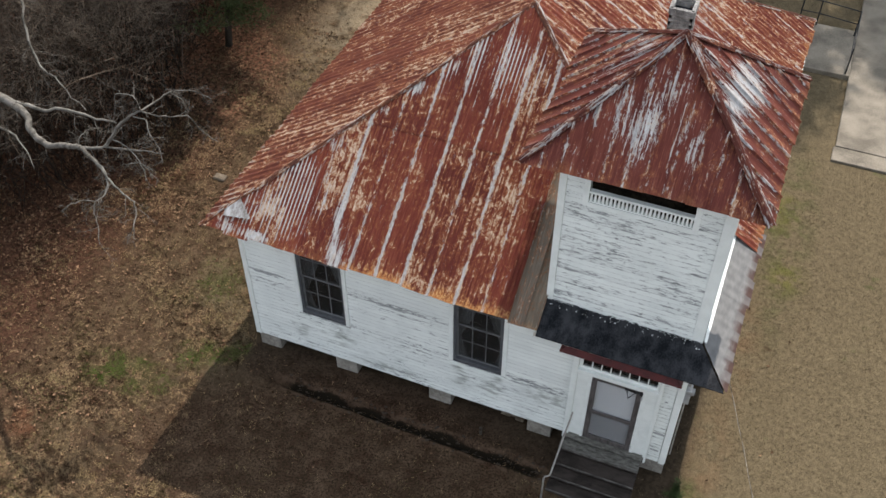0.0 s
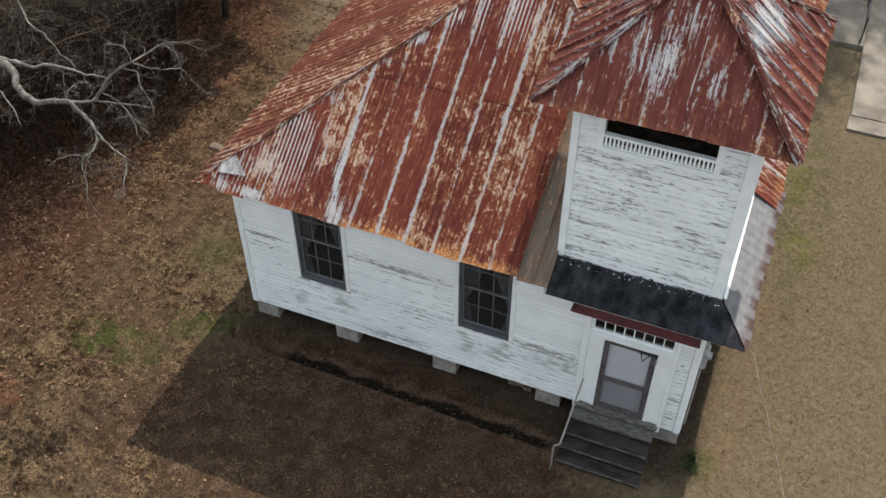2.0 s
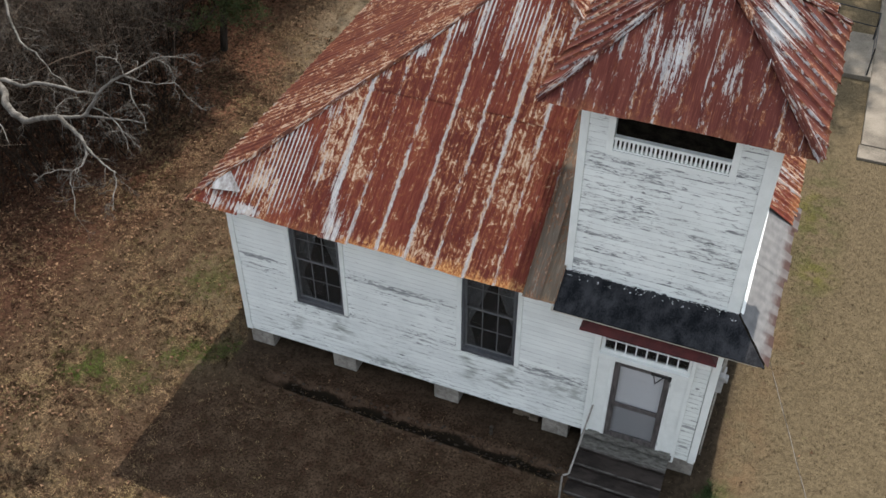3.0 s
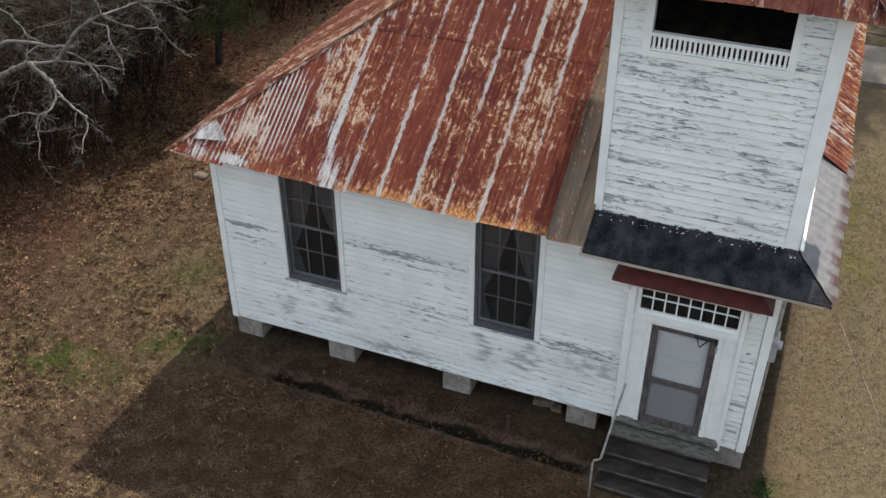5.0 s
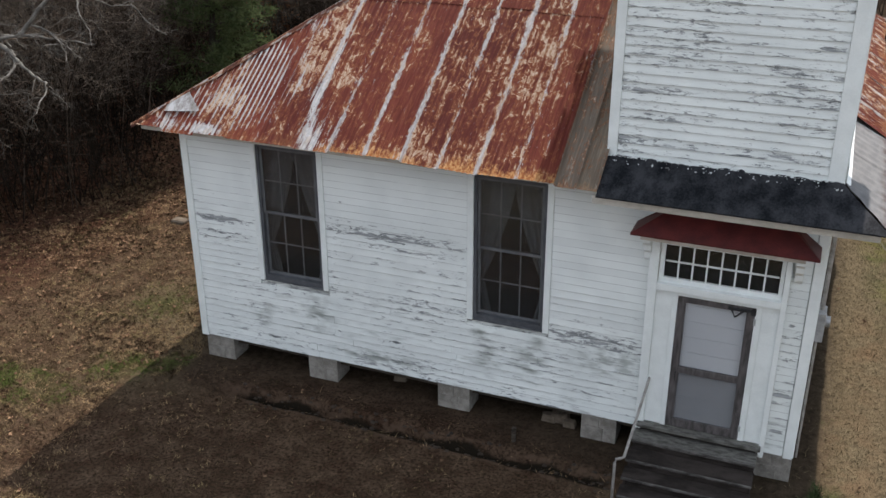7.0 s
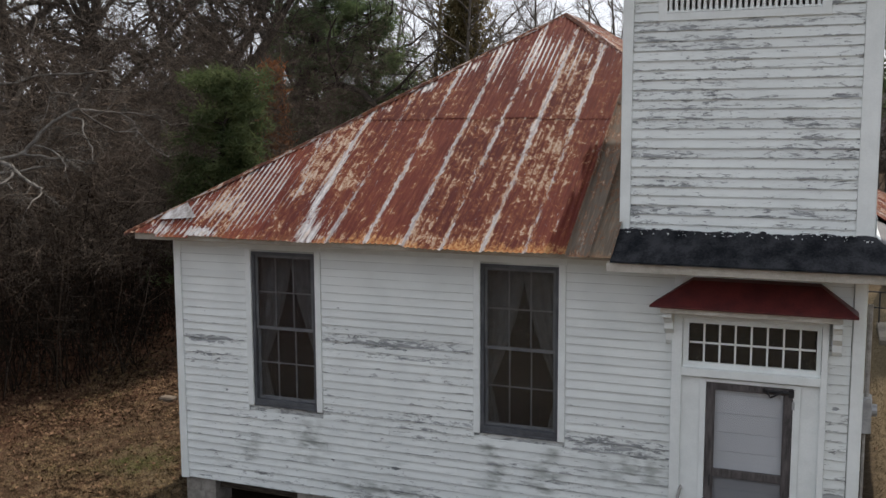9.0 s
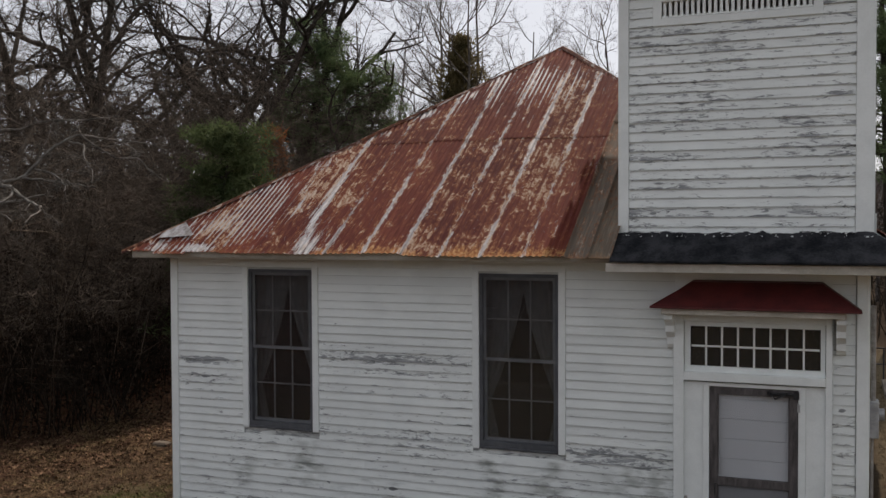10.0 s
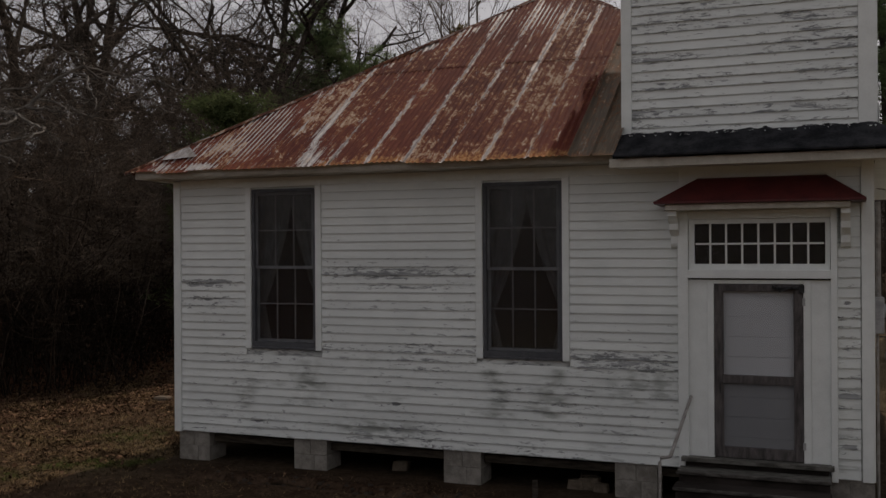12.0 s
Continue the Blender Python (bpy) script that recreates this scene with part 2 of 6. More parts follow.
    n.bump(n.math("ADD", blot, n.math("ADD", fine, flake)), 0.25, 0.004)
    return n.mat


def ground_material():
    n = Nodes("dry_grass_ground", 0.95, 0.0, 0.03)
    p = n.pos
    big = n.noise(p, 0.28, 4, 0.6)
    mid = n.noise(p, 1.5, 5, 0.65)
    fine = n.noise(p, 9.0, 6, 0.75)
    grain = n.noise(p, 70.0, 3, 0.7)
    straw = n.mix(n.step(n.math("ADD", n.math("MULTIPLY", fine, 0.4), n.math("MULTIPLY", grain, 0.6)), 0.34, 0.68), (0.056, 0.042, 0.026), (0.174, 0.138, 0.085))
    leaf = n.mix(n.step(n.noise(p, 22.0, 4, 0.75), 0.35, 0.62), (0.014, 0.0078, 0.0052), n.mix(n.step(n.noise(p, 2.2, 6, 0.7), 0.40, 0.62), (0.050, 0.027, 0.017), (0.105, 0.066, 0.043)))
    x, y = n.sep(p)[0], n.sep(p)[1]
    west = n.step(n.math("ADD", x, n.math("MULTIPLY", n.noise(p, 0.5, 4), 5.0)), 3.5, -1.5)
    clump = n.noise(p, 4.2, 7, 0.72, 0.4)
    f = n.math("ADD", n.math("MULTIPLY", west, 0.17), n.math("ADD", n.math("MULTIPLY", n.math("SUBTRACT", mid, 0.5), 0.9), clump))
    f = n.math("SUBTRACT", f, n.step(x, 8.0, 11.0, 0.0, 0.13))
    f = n.step(f, 0.53, 0.68)
    c = n.mix(n.math("MULTIPLY", f, 0.70), n.mix(n.math("MULTIPLY", west, 0.75), straw, n.mix(grain, (0.020, 0.013, 0.0075), (0.160, 0.105, 0.060))), leaf)
    worn = n.math("MULTIPLY", n.math("ADD", n.blob((10.2, 0.6, 0), (0.8, 2.6, 5)), n.blob((10.4, 4.0, 0), (0.6, 2.5, 5)), clamp=True), n.step(n.noise(p, 1.8, 5), 0.35, 0.62))
    c = n.mix(n.math("MULTIPLY", worn, 0.6), c, n.mix(fine, (0.075, 0.042, 0.024), (0.185, 0.120, 0.070)))
    green = n.step(n.math("ADD", n.noise(p, 0.9, 5, 0.65), n.math("MULTIPLY", fine, 0.3)), 0.80, 0.90)
    for centre, size in (((-1.1, -0.9, 0), (0.7, 0.6, 5)), ((-2.4, -1.9, 0), (1.5, 0.7, 5)), ((-1.9, 1.4, 0), (0.8, 0.9, 5)), ((-0.3, -0.45, 0), (0.6, 0.4, 5)), ((10.9, 8.0, 0), (0.8, 5, 5)), ((10.0, -0.2, 0), (0.5, 0.9, 5))):
        green = n.math("ADD", green, n.math("MULTIPLY", n.blob(centre, size), n.step(mid, 0.40, 0.6)), clamp=True)
    c = n.mix(n.math("MULTIPLY", green, 0.75), c, n.mix(n.step(fine, 0.3, 0.7), (0.020, 0.028, 0.008), (0.066, 0.078, 0.026)))
    moss = n.math("MULTIPLY", n.math("ADD", n.blob((11.0, 6.6, 0), (0.75, 0.9, 5)), n.blob((10.6, 9.0, 0), (0.6, 1.4, 5)), clamp=True), n.step(n.noise(p, 3.0, 5), 0.35, 0.6))
    c = n.mix(n.math("MULTIPLY", moss, 0.7), c, (0.105, 0.098, 0.028))
    clay = n.math("MULTIPLY", n.math("ADD", n.blob((-3.7, -3.8, 0), (1.0, 0.7, 5)), n.blob((-5.5, 3.0, 0), (2.0, 3.5, 5)), clamp=True), n.step(mid, 0.42, 0.6))
    c = n.mix(n.math("MULTIPLY", clay, 0.7), c, (0.13, 0.052, 0.028))
    # bare soil by the walls, darkened and widened for the shade lying there
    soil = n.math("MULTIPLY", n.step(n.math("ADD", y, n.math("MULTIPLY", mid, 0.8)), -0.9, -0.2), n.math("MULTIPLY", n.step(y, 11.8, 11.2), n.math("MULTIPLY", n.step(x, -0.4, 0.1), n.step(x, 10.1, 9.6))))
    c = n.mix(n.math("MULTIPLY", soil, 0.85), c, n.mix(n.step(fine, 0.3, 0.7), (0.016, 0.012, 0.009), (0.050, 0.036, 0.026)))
    # front yard darkened to leaf brown: the church's cast shadow in the ground colour
    front_shade = n.math("MULTIPLY", n.step(n.blob((3.5, -3.2, 0), (8.0, 4.8, 5)), 0.0, 0.5), n.step(n.noise(p, 0.8, 5), 0.05, 0.30))
    c = n.mix(n.math("MULTIPLY", front_shade, 0.85), c, leaf)
    # trench bed nearly black: shade of the hollow put into its colour
    ditch = n.math("ABSOLUTE", n.math("ADD", n.math("ADD", y, 0.79), n.math("ADD", n.math("MULTIPLY", x, 0.02), n.math("MULTIPLY", n.math("SUBTRACT", mid, 0.5), 0.25))))
    ditch = n.math("MULTIPLY", n.step(ditch, 0.25, 0.08), n.math("MULTIPLY", n.step(x, 0.6, 1.4), n.step(x, 7.6, 6.8)))
    rim = n.math("MULTIPLY", n.step(ditch, 0.0, 0.3), n.math("MULTIPLY", n.step(ditch, 0.95, 0.5), n.step(n.noise(p, 5.0, 5), 0.42, 0.56)))
    c = n.mix(n.math("MULTIPLY", rim, 0.9), c, (0.085, 0.056, 0.038))
    c = n.mix(n.math("MULTIPLY", n.step(ditch, 0.5, 0.95), n.step(fine, 0.1, 0.4)), c, (0.014, 0.011, 0.008))
    track = n.math("MULTIPLY", n.blob((-3.5, 13.2, 0), (2.2, 6.0, 5)), n.step(mid, 0.34, 0.52))
    c = n.mix(n.math("MULTIPLY", track, 0.85), c, n.mix(fine, (0.14, 0.105, 0.068), (0.32, 0.26, 0.18)))
    # leaf floor; woods' shade and the sunlit patch are put in as two tones
    floor = n.step(n.math("ADD", n.math("ADD", x, n.math("ADD", n.step(y, 5.5, 8.5, 0.0, -0.3), n.step(y, 9.5, 12.0, 0.0, 2.0))), n.math("MULTIPLY", mid, 2.0)), -2.9, -4.7)
    c = n.mix(n.math("MULTIPLY", floor, 0.9), c, n.mix(n.step(fine, 0.35, 0.65), (0.020, 0.010, 0.007), n.mix(n.step(y, 3.5, 7.0), (0.085, 0.042, 0.027), (0.190, 0.092, 0.057))))
    far = n.step(n.math("ADD", y, n.math("MULTIPLY", big, 6.0)), 26.0, 32.0)
    c = n.mix(n.math("MULTIPLY", far, 0.9), c, (0.035, 0.024, 0.016))
    n.put("Base Color", c)
    n.bump(n.math("ADD", fine, n.math("MULTIPLY", grain, 0.6)), 0.8, 0.03)
    return n.mat


SIDING = white_siding("peeling_white_siding", 0.010, 0.06)
SIDING_TOWER = white_siding("peeling_white_tower_siding", 0.062)
TRIM = simple("white_trim_paint", (0.70, 0.735, 0.72), (0.79, 0.825, 0.81), 3.0, 0.6)
# near-black: the unlit room's darkness is put into this colour
INNER = simple("unlit_room_dark", (0.028, 0.028, 0.031), (0.05, 0.05, 0.054), 2.0)
DARK_WOOD = simple("dark_old_timber", (0.03, 0.025, 0.02), (0.09, 0.075, 0.06), 5.0, 0.9, stretch=(1, 1, 6), spec=0.04)
STEP_WOOD = simple("weathered_step_timber", (0.016, 0.013, 0.0115), (0.046, 0.038, 0.034), 2.0, 0.85, stretch=(1.2, 2.5, 2.5), bump=0.5, spec=0.1)
STEP_EDGE = simple("worn_step_nosing", (0.030, 0.027, 0.024), (0.125, 0.117, 0.108), 5.0, 0.85, stretch=(1.2, 3, 3), bump=0.5, spec=0.1)
STEP_WORN = simple("worn_grey_step_timber", (0.055, 0.053, 0.047), (0.165, 0.160, 0.146), 4.0, 0.85, stretch=(1.6, 4, 4), bump=0.5, spec=0.1)
FRAME_GREY = simple("grey_window_paint", (0.06, 0.064, 0.072), (0.105, 0.11, 0.12), 5.0, 0.5)
DOOR_BROWN = simple("weathered_screen_door_paint", (0.040, 0.036, 0.036), (0.125, 0.112, 0.110), 5.0, 0.6, stretch=(4, 4, 0.8))
DOOR_WHITE = simple("dull_white_door_paint", (0.66, 0.68, 0.70), (0.74, 0.76, 0.78), 2.0, 0.6)
CURTAIN = simple("grey_net_curtain", (0.16, 0.165, 0.175), (0.24, 0.245, 0.25), 8.0, 0.9)
TAR = simple("black_roof_tar", (0.006, 0.007, 0.009), (0.038, 0.039, 0.043), 4.0, 0.85, stretch=(1, 0.6, 1), bump=0.5, fine=40, spec=0.08)
ZINC = simple("stained_zinc_sheet", (0.13, 0.115, 0.105), (0.37, 0.375, 0.385), 5.0, 0.75, 0.0, stretch=(2, 1, 1), spec=0.1)
AWNING_RED = simple("dull_red_roof_paint", (0.052, 0.010, 0.011), (0.105, 0.019, 0.018), 3.0, 0.5)
BLOCK = simple("old_concrete_block", (0.17, 0.155, 0.135), (0.30, 0.28, 0.25), 7.0, 0.95, bump=0.5)
CONCRETE = simple("stained_concrete", (0.10, 0.086, 0.068), (0.235, 0.205, 0.165), 0.8, 0.9, bump=0.3, fine=30)
SOFFIT = simple("dulled_eave_paint", (0.40, 0.375, 0.32), (0.58, 0.55, 0.49), 4.0, 0.7)
GREY_METAL = simple("galvanised_pipe", (0.30, 0.31, 0.32), (0.45, 0.46, 0.47), 9.0, 0.45, 0.4)
BLACK_METAL = simple("black_painted_steel", (0.012, 0.012, 0.013), (0.03, 0.03, 0.032), 9.0, 0.5)
PIPE_WHITE = simple("worn_white_pipe", (0.20, 0.185, 0.17), (0.36, 0.345, 0.325), 9.0, 0.5)
CHIMNEY_BRICK = simple("limewashed_brick", (0.12, 0.116, 0.112), (0.32, 0.31, 0.30), 6.0, 0.9)
BARK = simple("grey_brown_bark", (0.020, 0.017, 0.014), (0.070, 0.060, 0.050), 3.0, 0.95, stretch=(3, 3, 0.6), bump=0.6, spec=0.04)
PALE_BARK = simple("pale_grey_bark", (0.060, 0.055, 0.048), (0.205, 0.190, 0.170), 5.0, 0.9, bump=0.4, spec=0.04)
TWIG_DULL = simple("dull_grey_twigs", (0.042, 0.037, 0.032), (0.125, 0.113, 0.097), 5.0, 0.95, spec=0.04)
THICKET = simple("grey_brown_thicket_twigs", (0.048, 0.038, 0.030), (0.165, 0.134, 0.106), 1.2, 0.95, spec=0.02, fine=9.0)
# paler than the near twigs: the distance haze is put into the colour
FAR_TWIG = simple("haze_paled_far_twigs", (0.13, 0.115, 0.11), (0.26, 0.235, 0.225), 3.0, 0.95, spec=0.02)
TWIG = simple("grey_twigs", (0.06, 0.052, 0.043), (0.15, 0.13, 0.11), 3.0, 0.95, spec=0.04)
BRUSH = simple("brown_brushwood", (0.010, 0.0075, 0.006), (0.042, 0.032, 0.025), 1.0, 0.95, spec=0.04)
SAPLING = simple("grey_brown_saplings", (0.045, 0.034, 0.025), (0.13, 0.10, 0.076), 1.0, 0.95, spec=0.04)
TAN_STONE = simple("tan_field_stone", (0.075, 0.058, 0.042), (0.15, 0.12, 0.09), 9.0, 0.95, bump=0.5)
VINE = simple("dead_vine_leaves", (0.008, 0.006, 0.005), (0.042, 0.028, 0.019), 2.0, 0.95, spec=0.04)
NEEDLE = simple("pine_needles", (0.070, 0.110, 0.050), (0.170, 0.220, 0.105), 2.0, 0.8, spec=0.04)
YOUNG_NEEDLE = simple("young_pine_needles", (0.042, 0.062, 0.026), (0.118, 0.145, 0.066), 2.0, 0.8, spec=0.04)
CEDAR = simple("cedar_foliage", (0.07, 0.062, 0.030), (0.18, 0.14, 0.07), 2.0, 0.9, spec=0.04)
RED_LEAF = simple("russet_dead_foliage", (0.24, 0.085, 0.028), (0.46, 0.19, 0.07), 3.0, 0.9)


def leafy(mat, share):
    """Thin leaves that let part of the light through."""
    t = mat.node_tree
    b = t.nodes["Principled BSDF"]
    out = next(k for k in t.nodes if k.type == "OUTPUT_MATERIAL")
    thin, both = t.nodes.new("ShaderNodeBsdfTranslucent"), t.nodes.new("ShaderNodeMixShader")
    t.links.new(b.inputs["Base Color"].links[0].from_socket, thin.inputs["Color"])
    both.inputs[0].default_value = share
    t.links.new(b.outputs[0], both.inputs[1])
    t.links.new(thin.outputs[0], both.inputs[2])
    t.links.new(both.outputs[0], out.inputs["Surface"])


for _m in (NEEDLE, YOUNG_NEEDLE, CEDAR, RED_LEAF):
    leafy(_m, 0.45)
ROOF_FRONT = roof_metal("rusted_corrugated_front", sheet=0.548, pitch=0.0783, laps=1.15, pale=(0.40, 0.40, 0.405), lap_from=2.5, eave_from=2.9,
    tan=-0.020, tan_zones=(((2.5, 1.9), (1.2, 1.5), 0.075), ((5.8, 2.1), (1.2, 1.6), 0.085), ((1.0, 0.6), (1.6, 1.3), 0.09), ((0.10, 0.05), (0.30, 0.25), 0.16), ((1.23, 0.65), (0.35, 0.35), 0.06), ((2.40, 1.2), (0.24, 0.9), 0.07), ((3.05, 1.5), (0.20, 0.9), 0.11), ((4.6, 0.2), (2.4, 0.35), 0.06), ((5.6, 4.2), (1.3, 1.2), 0.06), ((3.9, 2.2), (0.5, 0.4), 0.05)),
    zinc=0.006, zinc_zones=(((2.95, 0.15), (0.36, 0.85), 0.26), ((2.76, 0.9), (0.20, 0.7), 0.22), ((2.77, 1.8), (0.13, 1.3), 0.20), ((1.2, 0.10), (0.48, 0.20), 0.24), ((0.55, 0.12), (0.50, 0.26), 0.12), ((1.85, 0.06), (0.25, 0.14), -0.25), ((2.42, 0.2), (0.16, 0.5), -0.18), ((3.38, 0.7), (0.14, 1.2), -0.10), ((3.25, 1.2), (0.16, 2.0), 0.06), ((1.2, 0.8), (2.0, 1.6), 0.13), ((2.3, 1.4), (0.8, 1.3), 0.08), ((5.2, 4.6), (1.9, 1.6), 0.045),
                ((1.55, 1.70), (0.60, 0.35), 0.14), ((2.15, 2.35), (0.55, 0.38), 0.16), ((2.9, 3.2), (0.45, 0.30), 0.15), ((3.42, 3.85), (0.30, 0.42), 0.23), ((4.0, 4.4), (0.35, 0.45), 0.13), ((4.4, 4.85), (0.28, 0.8), 0.17), ((5.05, 4.9), (0.28, 0.8), 0.17),
                ((5.48, 1.3), (0.16, 0.5), 0.15), ((5.45, 2.7), (0.14, 0.4), 0.14), ((6.0, 2.5), (0.14, 0.6), 0.14)),
    crest_zones=(((1.4, 1.0), (1.7, 1.7), 0.13), ((1.75, 1.2), (0.55, 1.3), 0.16), ((5.2, 4.6), (2.2, 1.6), 0.24), ((3.6, 3.9), (0.9, 0.7), 0.12)))
ROOF_LEFT = roof_metal("rusted_corrugated_side", pitch=0.19, deep=(0.068, 0.020, 0.015), mid=(0.150, 0.052, 0.034), pale=(0.33, 0.31, 0.285), tan=0.015, zinc=0.0, laps=0.35, eave=0.0, crest_zones=(((11.0, 1.0), (5.0, 2.5), 0.09), ((6.0, 2.5), (9.0, 5.0), 0.04)), zinc_zones=(((11.6, 0.4), (1.6, 0.8), 0.13), ((8.5, 0.0), (4.5, 0.5), 0.10)))
ROOF_RIGHT = roof_metal("rusted_corrugated_far_side", pitch=0.152, tan=0.02, zinc=0.05, laps=0.7, eave=0.4, zinc_zones=(((4.4, 0.6), (1.0, 1.2), 0.10), ((8.5, 3.5), (2.0, 2.0), 0.08)))
TAN_METAL = roof_metal("tan_weathered_valley_metal", deep=(0.12, 0.092, 0.066), mid=(0.235, 0.195, 0.145), pale=(0.33, 0.31, 0.265), sheet=0.28, tan=-0.02, zinc=0.06, laps=0.2, eave=0.35)
HAT_RED = dict(zinc=0.045, deep=(0.066, 0.018, 0.0145), mid=(0.130, 0.040, 0.030), sheet=0.325, pitch=0.325, laps=0.62, tan=-0.045, eave=0.12, pale=(0.40, 0.405, 0.415))
HAT_FRONT = roof_metal("worn_red_tower_metal_front", zinc_zones=(((1.70, 0.75), (0.34, 0.85), 0.15), ((1.35, 1.0), (0.40, 0.7), 0.09), ((1.75, 1.5), (0.9, 0.9), 0.06), ((0.85, 0.98), (0.35, 0.25), 0.13), ((2.05, 1.9), (0.4, 0.7), 0.08), ((2.45, 0.85), (0.30, 0.7), 0.09)), **HAT_RED)
HAT_RIGHT = roof_metal("worn_red_tower_metal_right", zinc_zones=(((2.2, 1.2), (0.75, 0.75), 0.21), ((1.45, 1.35), (0.8, 0.55), 0.17), ((0.9, 1.1), (0.45, 0.35), 0.14), ((1.9, 2.0), (0.5, 0.4), 0.12), ((2.9, 0.7), (0.6, 0.5), 0.07)), **HAT_RED)
HAT_LEFT = roof_metal("worn_red_tower_metal_left", zinc_zones=(((1.9, 1.55), (0.7, 0.9), 0.11), ((2.3, 0.9), (0.9, 0.8), 0.05)), **HAT_RED)
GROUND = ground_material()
GLASS = Nodes("old_window_glass", 0.08, 0.0, 0.25).put("Base Color", (0.55, 0.57, 0.58)).put("Transmission Weight", 0.985).put("IOR", 1.45).mat
_s = Nodes("insect_screen", 0.9)
_s.put("Base Color", (0.17, 0.18, 0.195)).put("Alpha", 0.15)
SCREEN = _s.mat
# lower screen: less see-through and slightly darker than the upper
_s = Nodes("dense_insect_screen", 0.9)
_s.put("Base Color", (0.15, 0.155, 0.165)).put("Alpha", 0.36)
SCREEN_LOW = _s.mat


# ---- building helpers ----
class Shape:
    """Vertices, faces and UVs of one mesh."""

    def __init__(self):
        self.v, self.f, self.uv = [], [], []

    def box(self, x0, x1, y0, y1, z0, z1):
        k = len(self.v)
        self.v += [(x0, y0, z0), (x1, y0, z0), (x1, y1, z0), (x0, y1, z0), (x0, y0, z1), (x1, y0, z1), (x1, y1, z1), (x0, y1, z1)]
        self.f += [tuple(k + i for i in q) for q in ((0, 3, 2, 1), (4, 5, 6, 7), (0, 1, 5, 4), (1, 2, 6, 5), (2, 3, 7, 6), (3, 0, 4, 7))]
        return self

    def prism(self, poly, offset):
        """A flat polygon of 3D points, extruded by an offset."""
        k, n, o = len(self.v), len(poly), Vector(offset)
        self.v += [tuple(p) for p in poly] + [tuple(Vector(p) + o) for p in poly]
        self.f += [tuple(range(k, k + n)), tuple(range(k + 2 * n - 1, k + n - 1, -1))]
        self.f += [(k + (i + 1) % n, k + i, k + n + i, k + n + (i + 1) % n) for i in range(n)]
        return self

    def tube(self, points, radii, sides=6, cap=True):
        pts = [Vector(p) for p in points]
        k0, n = len(self.v), len(pts)
        for i, p in enumerate(pts):
            d = (pts[min(i + 1, n - 1)] - pts[max(i - 1, 0)]).normalized()
            a = d.cross(Vector((0.31, 0.17, 0.93)) if abs(d.z) < 0.9 else Vector((1, 0, 0))).normalized()
            b = d.cross(a)
            r = radii[i] if isinstance(radii, (list, tuple)) else radii
            for j in range(sides):
                w = 2 * math.pi * j / sides
                self.v.append(tuple(p + (a * math.cos(w) + b * math.sin(w)) * r))
        for i in range(n - 1):
            for j in range(sides):
                q = k0 + i * sides
                self.f.append((q + j, q + (j + 1) % sides, q + sides + (j + 1) % sides, q + sides + j))
        if cap:
            self.f.append(tuple(range(k0 + sides - 1, k0 - 1, -1)))
            self.f.append(tuple(range(k0 + (n - 1) * sides, k0 + n * sides)))
        return self

    def mesh(self, name, mat, smooth=False, bevel=0.0):
        me = bpy.data.meshes.new(name)
        me.from_pydata(self.v, [], self.f)
        if self.uv:
            layer = me.uv_layers.new(name="UVMap")
            idx = np.empty(len(me.loops), dtype=np.int32)
            me.loops.foreach_get("vertex_index", idx)
            layer.data.foreach_set("uv", np.asarray(self.uv, dtype=np.float32)[idx].ravel())
        if bevel or not self.uv:
            bm = bmesh.new()
            bm.from_mesh(me)
            if len(self.f) < 4000:
                bmesh.ops.recalc_face_normals(bm, faces=bm.faces)
            if bevel:
                bmesh.ops.bevel(bm, geom=list(bm.edges), offset=bevel, segments=1, affect="EDGES")
            bm.to_mesh(me)
            bm.free()
        me.materials.append(mat)
        if smooth:
            me.shade_smooth()
        return me

    def make(self, name, mat, parent=None, label="", smooth=False, bevel=0.0):
        ob = new(name, self.mesh(name, mat, smooth, bevel))
        return under(ob, parent, label)


def under(ob, parent=None, label=""):
    if parent is not None:
        ob.parent = parent
        base = parent
        while base.parent is not None:
            base = base.parent
        if parent is base and base.type == "EMPTY":
            ob.matrix_parent_inverse = Matrix.Translation(-base.location)
    if label:
        ob["label"] = label
    return ob


def thing(name, base, label, category, group="", kind=""):
    """An Empty at the base of a thing; its parts hold world places."""
    ob = new(name)
    ob.empty_display_size = 0.2
    ob.location = base
    return tagged(ob, label, category, group, kind)


def wall_boxes(x0, x1, z0, z1, y0, y1, holes):
    """A wall along x with rectangular holes (xa, xb, za, zb)."""
    s = Shape()
    cuts = sorted({x0, x1, *[h[0] for h in holes], *[h[1] for h in holes]})
    for a, b in zip(cuts, cuts[1:]):
        spans = sorted((h[2], h[3]) for h in holes if h[0] < b - 1e-6 and h[1] > a + 1e-6)
        z = z0
        for lo, hi in spans:
            if lo > z + 1e-6:
                s.box(a, b, y0, y1, z, lo)
            z = max(z, hi)
        if z < z1 - 1e-6:
            s.box(a, b, y0, y1, z, z1)
    return s


def board_spans(x0, x1, za, zb, blocked):
    """Stretches of x0..x1 left free by blocked rectangles over the height za..zb."""
    spans = [(x0, x1)]
    for xa, xb, lo, hi in blocked:
        if lo < zb - 0.02 and hi > za + 0.02:
            spans = [p for a, b in spans for p in ((a, min(b, xa)), (max(a, xb), b)) if p[1] - p[0] > 0.03]
    return spans


